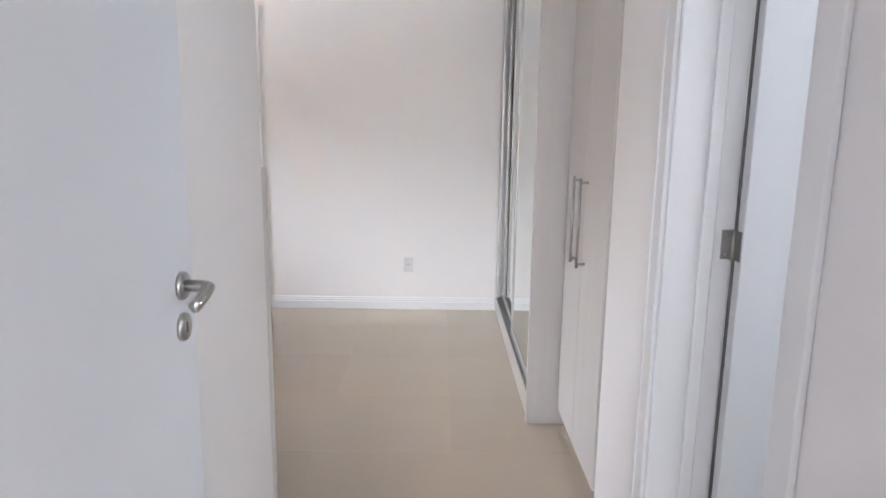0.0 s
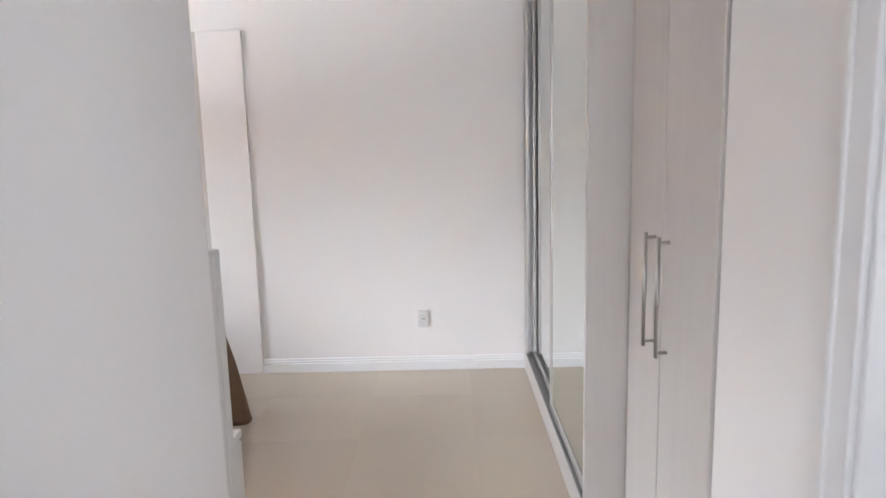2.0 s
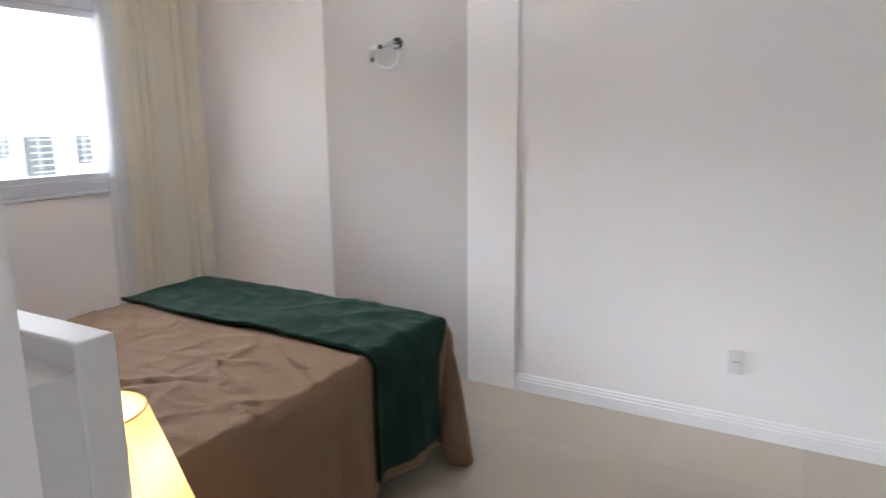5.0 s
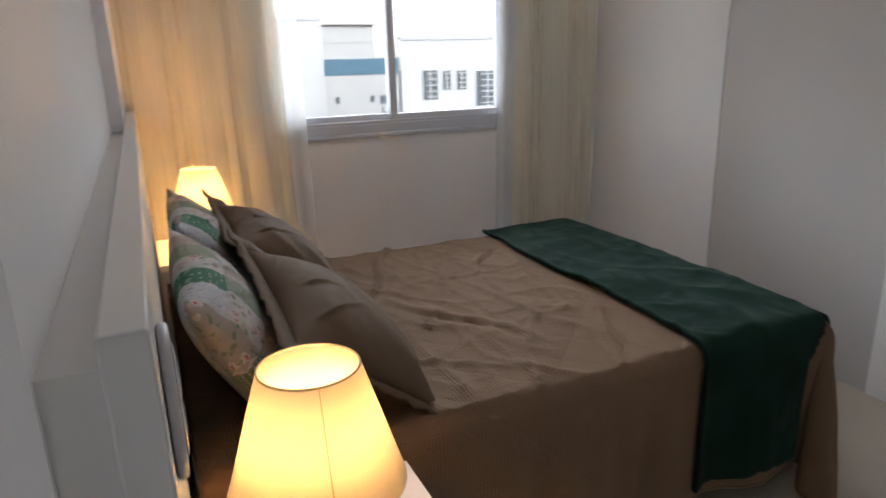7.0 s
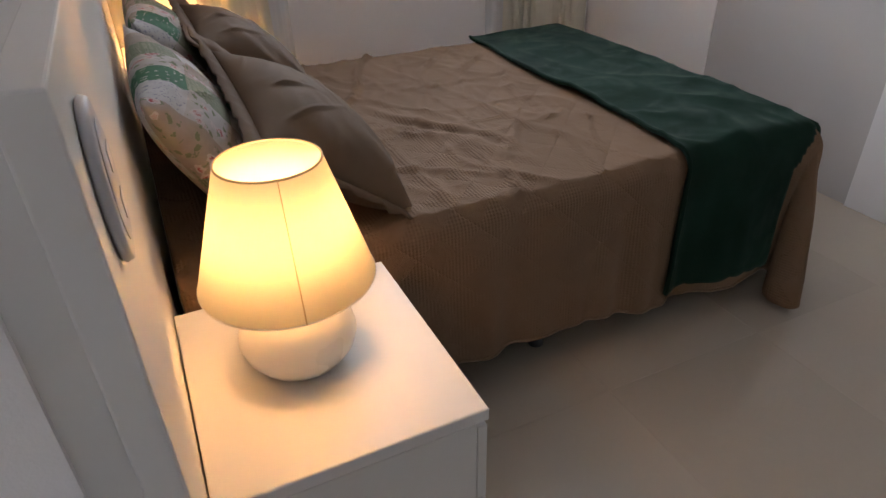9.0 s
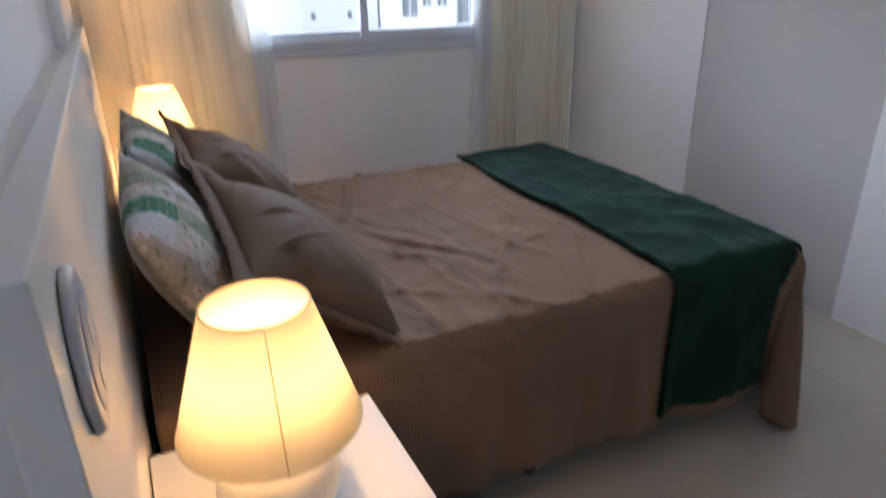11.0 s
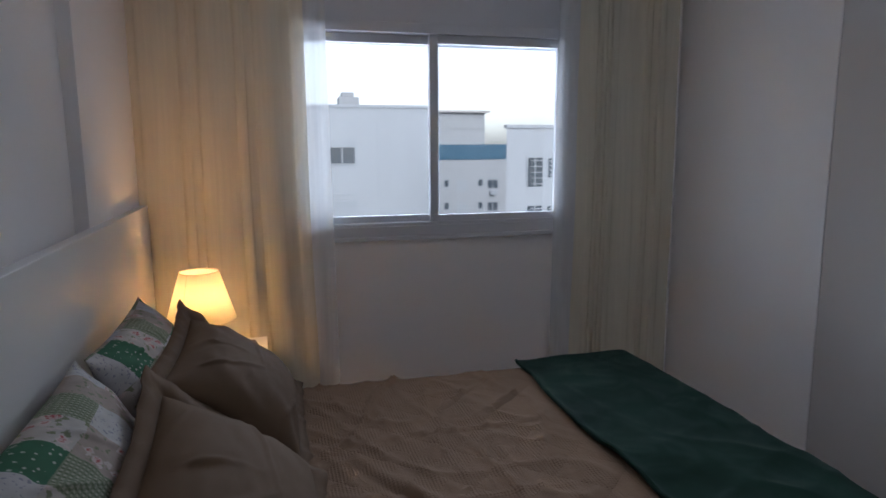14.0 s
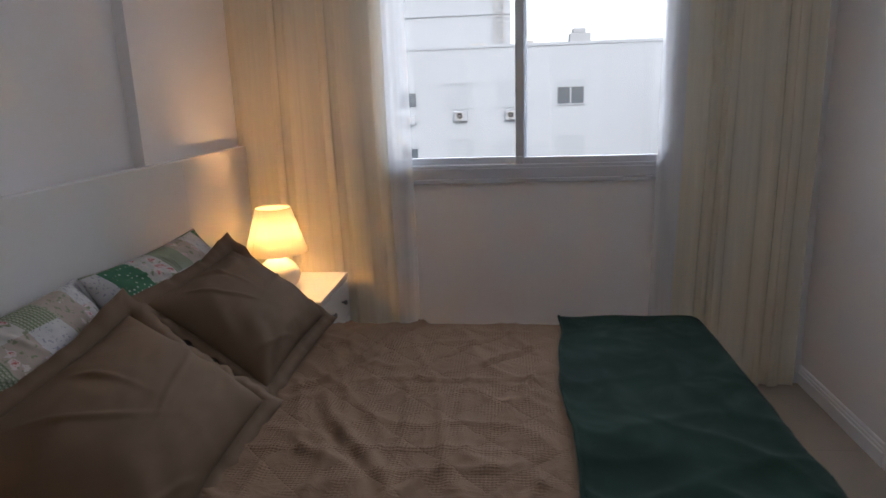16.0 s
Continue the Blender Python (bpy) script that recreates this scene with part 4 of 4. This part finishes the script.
def pillow_mesh(w, h, t, seed, nu=96, nv=72, pinch=0.05, crease=0.008):
    """A stuffed pillow, flat in x and y, full in z: thin at the seams, corners drawn out to points."""
    bm = bmesh.new()
    uvl = bm.loops.layers.uv.new("cloth")
    top, bot = {}, {}
    for i in range(nu + 1):
        for j in range(nv + 1):
            u, v = 2 * i / nu - 1, 2 * j / nv - 1
            x = w / 2 * u * (1 - pinch * (1 - v * v) * abs(u) ** 3)
            y = h / 2 * v * (1 - pinch * 1.3 * (1 - u * u) * abs(v) ** 3)
            full = ((1 - abs(u) ** 2.6) * (1 - abs(v) ** 2.6)) ** 0.62
            z = t / 2 * full
            n1 = smooth_noise(u * 1.0, v * 1.0, 1.6, seed)
            fan = crease * math.sin(9 * math.atan2(v - 0.2, abs(u) + 0.35) + 5 * n1) * (1 - full) * full * 2
            wr = crease * 0.35 * smooth_noise(u * 2 + seed, v * 3, 2.4, seed + 5) * full
            for cu, cv, ang, ln in ((-0.75, 0.75, -0.7, 0.9), (0.7, 0.8, 0.8, 0.8), (-0.9, 0.1, 0.15, 0.8), (0.85, -0.5, -0.5, 0.9), (0.1, 0.85, 1.4, 0.5)):
                a_ = ang + 0.25 * math.sin(seed * 3 + cu * 9)
                du, dv = u - cu, v - cv
                along = du * -math.cos(a_) * math.copysign(1, cu) - dv * math.sin(a_) * math.copysign(1, cv)
                across = du * math.sin(a_) * math.copysign(1, cu) - dv * math.cos(a_) * math.copysign(1, cv) + 0.06 * n1
                if along > 0:
                    wr += crease * 1.5 * math.exp(-(across / 0.024) ** 2) * math.exp(-(along / ln) ** 2) * min(1, along * 6) * full
            edge = i in (0, nu) or j in (0, nv)
            top[i, j] = bm.verts.new((x, y, -0.88 * z - (0 if edge else fan + wr)))
            bot[i, j] = top[i, j] if edge else bm.verts.new((x, y, z * 0.8))
    for i in range(nu):
        for j in range(nv):
            q = ((i, j), (i + 1, j), (i + 1, j + 1), (i, j + 1))
            for src, order in ((top, q[::-1]), (bot, q)):
                try:
                    fc = bm.faces.new([src[k] for k in order])
                except ValueError:
                    continue
                for lp, (a, b) in zip(fc.loops, order):
                    lp[uvl].uv = (a / nu * w + seed * 0.37, b / nv * h + seed * 0.21)
    return bm


def flange_mesh(w, h, d, seed, pinch=0.05):
    """The flat border sewn round a pillow sham."""
    bm = bmesh.new()
    n = 40
    path = [(-1 + 2 * k / n, -1) for k in range(n)] + [(1, -1 + 2 * k / n) for k in range(n)] + [(1 - 2 * k / n, 1) for k in range(n)] + [(-1, 1 - 2 * k / n) for k in range(n)]
    rings = [[], [], []]
    for u, v in path:
        x = w / 2 * u * (1 - pinch * (1 - v * v) * abs(u) ** 3)
        y = h / 2 * v * (1 - pinch * 1.3 * (1 - u * u) * abs(v) ** 3)
        ox = d if u >= 1 else -d if u <= -1 else 0
        oy = d if v >= 1 else -d if v <= -1 else 0
        if abs(u) == 1 and abs(v) < 1:
            oy = d * v ** 9
        if abs(v) == 1 and abs(u) < 1:
            ox = d * u ** 9
        if abs(u) == 1 and abs(v) == 1:
            ox, oy = d * u, d * v
        for k, f in enumerate((-0.12, 0.5, 1.0)):
            wob = 0.008 * smooth_noise(u * 2, v * 2, 3.5, seed) * f * 2
            ear = max(0.0, (v - u) / 2 - 0.7) / 0.3 * f
            rings[k].append(bm.verts.new((x + ox * f - 0.012 * ear, y + oy * f + 0.02 * ear, wob - 0.022 * ear)))
    m = len(path)
    for a, b in zip(rings, rings[1:]):
        for k in range(m):
            bm.faces.new((a[k], a[(k + 1) % m], b[(k + 1) % m], b[k]))
    return bm


def pillow(name, label, material, w, h, t, seed, m, flange=0.0):
    p = base(name, (0, 0, 0), label, "pillow", "pillows on the bed")
    part("cushion", pillow_mesh(w, h, t, seed), material, p, "", True)
    if flange:
        fl = part("flange", flange_mesh(w, h, flange, seed), material, p, "", True)
        so = fl.modifiers.new("thickness", 'SOLIDIFY')
        so.thickness, so.offset = 0.006, 0
    p.matrix_world = m
    return p


def leaning(cx, bottom, top, twist=0.0, roll=0.0):
    """Pose of a pillow whose lower and upper seams lie at (y, z) bottom and top, its full side to the foot of the bed."""
    (yb, zb), (yt, zt) = bottom, top
    a = math.degrees(math.atan2(zt - zb, -(yt - yb)))
    return Matrix.Translation((cx, (yb + yt) / 2, (zb + zt) / 2)) @ Matrix.Rotation(radians(twist), 4, 'Z') @ Matrix.Rotation(radians(180 - a), 4, 'X') @ Matrix.Rotation(radians(roll), 4, 'Z')


pillow("patchwork_pillow", "patchwork pillow of green and rose print leaning on the headboard", M_PATCH, 0.74, 0.46, 0.21, 1, leaning(-1.505, (0.73, 0.60), (0.495, 0.995), 0, 0))
pillow("patchwork_pillow", "patchwork pillow of green and rose print leaning on the headboard", M_PATCH, 0.70, 0.46, 0.21, 4, leaning(-2.20, (0.74, 0.62), (0.53, 0.985), 0, 0))
pillow("brown_pillow", "brown cotton pillow sham with flat border over the bed edge", M_SHAM, 0.655, 0.44, 0.24, 7, leaning(-1.475, (1.028, 0.64), (0.72, 0.875), -6, -8), 0.044)
pillow("brown_pillow", "brown cotton pillow sham with flat border", M_SHAM, 0.61, 0.43, 0.23, 9, leaning(-2.20, (1.01, 0.665), (0.70, 0.905), -2, -2), 0.044)

# ---- headboard ----


def headboard():
    h = base("headboard", (-1.83, 0.41, 0), "long white lacquered headboard with a shallow ledge", "headboard")

    def put(n, bm, m, lab="", smooth=False):
        ob = part(n, bm, m, h, lab, smooth)
        ob.location = (1.83, -0.41, 0)
        return ob
    put("panel", box(-2.665, -0.358, 0.411, 0.45, 0.0, 1.254, 0.003), M_LACQ)
    put("panel", box(-3.33, -2.668, 0.411, 0.447, 0.0, 1.254, 0.003), M_LACQ)
    put("rear_ledge", box(-3.33, -0.361, YB - 0.003, 0.4115, 0.0, 1.228), M_LACQ)


headboard()


def oval_socket():
    s = base("socket_plate", (-0.49, 0.451, 1.125), "oval silver-grey double socket plate on the headboard", "socket")

    def oval(a, b, y0, y1, seg=40):
        bm = lathe([(0, y0), (0.96, y0), (1.0, y0 + 0.3 * (y1 - y0)), (0.97, y1 - 0.001), (0.90, y1), (0, y1)], seg)
        for v in bm.verts:
            v.co = Vector((v.co.x * a, v.co.z, v.co.y * b))
        return bm
    part("plate", oval(0.068, 0.082, 0.0, 0.011), M_SILVER, s, "silver-grey oval plate", True)
    part("socket_insert", oval(0.05, 0.06, 0.0105, 0.0135), M_SILVER, s, "", True)
    for z in (-0.024, 0.024):
        part("socket_face", box(-0.016, 0.016, 0.0135, 0.0148, z - 0.011, z + 0.011, 0.001), M_PLASTIC, s)


oval_socket()

# ---- nightstands and lamps ----


def nightstand(x0, x1, y0, y1, zt, label):
    s = base("nightstand", ((x0 + x1) / 2, (y0 + y1) / 2, 0), label, "nightstand", "nightstands beside the bed")
    o = s.location

    def put(n, bm, m, lab="", par=None, smooth=False):
        ob = part(n, bm, m, par or s, lab, smooth)
        if par is None:
            ob.location = -o
        return ob
    put("top", box(x0, x1, y0, y1, zt - 0.025, zt, 0.003), M_LACQ)
    put("side_panel", box(x0, x0 + 0.02, y0, y1 - 0.022, 0.0, zt - 0.025, 0.002), M_LACQ)
    put("side_panel", box(x1 - 0.02, x1, y0, y1 - 0.022, 0.0, zt - 0.025, 0.002), M_LACQ)
    put("back_panel", box(x0 + 0.02, x1 - 0.02, y0, y0 + 0.015, 0.0, zt - 0.025), M_LACQ)
    put("bottom_panel", box(x0 + 0.02, x1 - 0.02, y0 + 0.015, y1 - 0.03, 0.06, 0.08), M_LACQ)
    n = 3
    hh = (zt - 0.035 - 0.07) / n
    for i in range(n):
        z0 = 0.07 + i * hh
        d = put("drawer", box(x0 + 0.002, x1 - 0.002, y1 - 0.02, y1 - 0.002, z0 + 0.002, z0 + hh - 0.002, 0.002), M_LACQ)
        for fx in (0.3, 0.7):
            bm = lathe([(0, 0), (0.005, 0), (0.005, 0.012), (0.012, 0.018), (0.011, 0.026), (0, 0.018)], 16)
            bmesh.ops.transform(bm, matrix=Matrix.Translation((x0 + fx * (x1 - x0), y1 - 0.003, z0 + hh * 0.55)) @ Matrix.Rotation(radians(-90), 4, 'X'), verts=bm.verts)
            part("knob", bm, M_DARK, d, "small dark metal knob", True)


ZT = 0.635
nightstand(-0.968, -0.488, 0.453, 0.876, ZT, "white lacquered nightstand close beside the bed")
nightstand(-3.255, -2.775, 0.453, 0.935, 0.625, "white lacquered nightstand beside the curtain")


def table_lamp(x, y, z, turn, bulb, label):
    t = base("table_lamp", (x, y, z), label, "table lamp", "lamps on the nightstands")
    t.rotation_euler = (0, 0, radians(turn))
    part("lamp_foot", lathe([(0, 0.0), (0.055, 0.0), (0.078, 0.012), (0.094, 0.035), (0.099, 0.057), (0.094, 0.082), (0.077, 0.108), (0.052, 0.128), (0.034, 0.142), (0.024, 0.156), (0.021, 0.175), (0, 0.175)]), M_CERAMIC, t, "squat round cream ceramic foot", True)
    part("socket", lathe([(0, 0.165), (0.017, 0.165), (0.017, 0.215), (0, 0.215)], 20), M_PLASTIC, t, "", True)
    part("bulb", lathe([(0, 0.213), (0.013, 0.216), (0.018, 0.23), (0.03, 0.258), (0.032, 0.275), (0.027, 0.295), (0.014, 0.308), (0, 0.311)], 24), bulb, t, "glowing warm bulb", True)
    r0, r1, z0, z1 = 0.140, 0.078, 0.170, 0.372
    sh = part("shade", lathe([(r0, z0), (r0 - (r0 - r1) * 0.5, (z0 + z1) / 2), (r1, z1)], 64), M_SHADE, t, "cream cloth cone shade, lit from inside", True)
    so = sh.modifiers.new("thickness", 'SOLIDIFY')
    so.thickness, so.offset = 0.0012, 0
    for r, zz, nm in ((r0, z0, "lower_rim"), (r1, z1, "upper_rim")):
        pts = [(r * math.cos(2 * math.pi * k / 48), r * math.sin(2 * math.pi * k / 48), zz) for k in range(49)]
        part(nm, tube(pts, 0.0018, 6), M_CORD, t, "thin cloth piping", True) if nm == "upper_rim" else part(nm, tube(pts, 0.0016, 6), M_CERAMIC, t, "", True)
    # sewn overlap of the cloth
    bm = bmesh.new()
    a0, a1 = -0.016, 0.016
    q = [bm.verts.new(((r + 0.0015) * math.cos(a), (r + 0.0015) * math.sin(a), zz)) for r, zz in ((r0, z0), (r1, z1)) for a in (a0 * 0.5, a1 * 0.5)]
    bm.faces.new((q[0], q[1], q[3], q[2]))
    part("seam", bm, M_CORD, t, "sewn overlap of the shade cloth")
    for ang in (0, 120, 240):
        c, s_ = math.cos(radians(ang)), math.sin(radians(ang))
        part("spoke", tube([(0.015 * c, 0.015 * s_, 0.20), (0.06 * c, 0.06 * s_, 0.19), (r0 * 0.95 * c, r0 * 0.95 * s_, 0.18)], 0.0014, 6), M_STEEL, t, "", True)


table_lamp(-0.745, 0.645, ZT, -3, M_BULB, "cream table lamp, lit, on the nightstand by the doorway")
table_lamp(-3.0, 0.675, 0.625, -30, M_BULB_STRONG, "cream table lamp, lit, on the nightstand by the curtain")

# ---- curtains ----


def curtain(label, y_in, y_out, seed, n_folds):
    """A gathered voile panel from the ceiling to the floor: one flat layer at the window, deep soft folds towards y_out."""
    side = 1 if y_out > y_in else -1

    def f(u, v):
        z = 0.012 + v * (H - 0.03 - 0.012)
        deep = 0.25 + 0.75 * min(1.0, u / 0.2)
        ph = u * n_folds * 2 * math.pi + 5.5 * smooth_noise(u * 4, v * 0.35, 1, seed + 2)
        amp = 0.021 * deep * (0.75 + 0.9 * smooth_noise(u * 5, 0, 1, seed)) * (1.0 - 0.25 * v)
        x = XW + 0.072 + amp * math.sin(ph) + 0.010 * smooth_noise(u * 5, v * 2, 1, seed + 5)
        y = y_in + (y_out - y_in) * u + deep * 0.010 * math.cos(ph * 2 + seed) + 0.018 * smooth_noise(u, v * 1.5, 2, seed + 8) * (1 - v)
        y += side * 0.022 * (v - 0.45) * (1 - u)
        return x, y, z
    bm = grid_surface(f, n_folds * 16, 36)
    ob = part("curtain", bm, M_CURTAIN, None, "", True)
    tagged(ob, label, "curtain", "curtains at the window")

    def under(u, v):
        # added white voile, a hand's breadth past the cream: daylit edge put into colour
        y = y_in - side * 0.105 + side * 0.42 * u
        y += side * (0.030 * (v - 0.45) * (1 - u) + 0.006 * math.sin(9 * u + 3 * v) * u)
        return XW + 0.036 + 0.010 * smooth_noise(u * 4, v, 1, seed + 11) + 0.006 * math.sin(u * 26 + seed), y, 0.014 + v * (H - 0.046)
    part("lining", grid_surface(under, 60, 24), M_VOILE, ob, "thin added voile layer, white for the daylit inner edge", True)
    part("hem", grid_surface(lambda u, v: (f(u, 0)[0] + 0.0015, f(u, 0)[1], 0.012 + 0.06 * v), n_folds * 16, 1), M_CURTAIN, ob, "", True)


curtain("sheer cream curtain hanging to the floor behind the lamp", 1.165, 0.415, 3, 6)
curtain("sheer cream curtain hanging to the floor near the foot wall", 2.535, 3.12, 7, 5)
rail = part("curtain_rail", box(XW + 0.055, XW + 0.095, 0.38, 3.17, H - 0.028, H, 0.004), M_TRIM)
tagged(rail, "slim white curtain rail under the ceiling", "curtain rail")

# ---- small things on the foot wall ----


def wall_socket():
    s = base("wall_socket", (-0.026, YTV, 0.352), "white square wall socket low on the wall", "socket")
    part("plate", box(-0.036, 0.036, -0.009, 0, -0.058, 0.058, 0.004, 3), M_PLASTIC, s)
    part("insert", box(-0.02, 0.02, -0.012, -0.009, -0.022, 0.022, 0.002), M_PLASTIC, s)
    for x in (-0.01, 0, 0.01):
        part("socket_hole", box(x - 0.0022, x + 0.0022, -0.0126, -0.0119, -0.003, 0.003), M_BLACK, s)


wall_socket()


def loose_cables():
    c = base("cable_outlet", (-1.82, YTV - 0.008, 1.85), "loose black and white cables out of a wall hole", "cables")
    bm = lathe([(0, 0.0), (0.030, 0.0), (0.033, 0.002), (0.033, 0.004), (0.028, 0.006), (0.026, 0.001), (0, 0.001)], 28)
    bmesh.ops.transform(bm, matrix=Matrix.Rotation(radians(90), 4, 'X'), verts=bm.verts)
    part("wall_box", bm, M_BLACK, c, "dark round wall box", True)

    def slack(knots):
        # a smooth run of cable through its bends
        k = [Vector(p) for p in knots]
        k = [2 * k[0] - k[1]] + k + [2 * k[-1] - k[-2]]
        out = []
        for p0, p1, p2, p3 in zip(k, k[1:], k[2:], k[3:]):
            for q in range(6):
                t = q / 6
                out.append(tuple(0.5 * (2 * p1 + (p2 - p0) * t + (2 * p0 - 5 * p1 + 4 * p2 - p3) * t * t + (3 * p1 - p0 - 3 * p2 + p3) * t ** 3)))
        return out + [tuple(knots[-1])]
    for knots in (((-0.005, -0.004, 0.005), (-0.03, -0.03, 0.012), (-0.06, -0.04, -0.004), (-0.075, -0.04, -0.014)),
                  ((0.0, -0.004, -0.01), (-0.04, -0.035, -0.002), (0.0, -0.05, -0.008), (0.03, -0.045, -0.035), (0.022, -0.035, -0.08), (-0.015, -0.025, -0.118), (-0.065, -0.02, -0.128), (-0.115, -0.02, -0.105), (-0.145, -0.02, -0.075)),
                  ((0.01, -0.004, -0.01), (-0.03, -0.03, -0.022), (-0.085, -0.035, -0.03), (-0.13, -0.03, -0.048), (-0.15, -0.026, -0.07))):
        part("white_cable", tube(slack(knots), 0.0042, 8), M_PLASTIC, c, "", True)
    part("black_connector", box(-0.098, -0.072, -0.05, -0.032, -0.026, -0.004, 0.005), M_BLACK, c)
    part("white_plug", box(-0.142, -0.098, -0.052, -0.03, -0.03, -0.002, 0.008, 3), M_PLASTIC, c)
    part("cable_end", box(-0.159, -0.143, -0.034, -0.02, -0.092, -0.066, 0.004), M_BLACK, c)


loose_cables()

# ---- floor tiles ----
T, G = 0.60, 0.0010


def tile_mesh(name, w, d):
    bm = bmesh.new()
    b = 0.0005
    lo = [bm.verts.new(p) for p in ((0, 0, -0.004), (w, 0, -0.004), (w, d, -0.004), (0, d, -0.004))]
    mi = [bm.verts.new(p) for p in ((0, 0, -b), (w, 0, -b), (w, d, -b), (0, d, -b))]
    hi = [bm.verts.new(p) for p in ((b, b, 0), (w - b, b, 0), (w - b, d - b, 0), (b, d - b, 0))]
    for a, c in ((lo, mi), (mi, hi)):
        for i in range(4):
            bm.faces.new((a[i], a[(i + 1) % 4], c[(i + 1) % 4], c[i]))
    bm.faces.new(hi)
    return mesh_of(name, bm, M_TILE)


TILE_MESHES = {}
X_LO, X_HI, Y_LO, Y_HI = -3.38, 1.45, -4.38, 3.19
i0, i1 = math.floor((X_LO + 0.327) / T), math.ceil((X_HI + 0.327) / T)
j0, j1 = math.floor((Y_LO - 0.937) / T), math.ceil((Y_HI - 0.937) / T)
for i in range(i0, i1):
    for j in range(j0, j1):
        xa, xb = max(X_LO, -0.327 + i * T), min(X_HI, -0.327 + (i + 1) * T)
        ya, yb = max(Y_LO, 0.937 + j * T), min(Y_HI, 0.937 + (j + 1) * T)
        if xb - xa < 0.02 or yb - ya < 0.02 or (yb < 0.2 and xb < -1.1):
            continue
        key = (round(xb - xa, 3), round(yb - ya, 3))
        if key not in TILE_MESHES:
            TILE_MESHES[key] = tile_mesh("tile", key[0] - G, key[1] - G)
        ob = new("tile", TILE_MESHES[key])
        ob.location = (xa + G / 2, ya + G / 2, 0)
        ob.parent = FLOOR
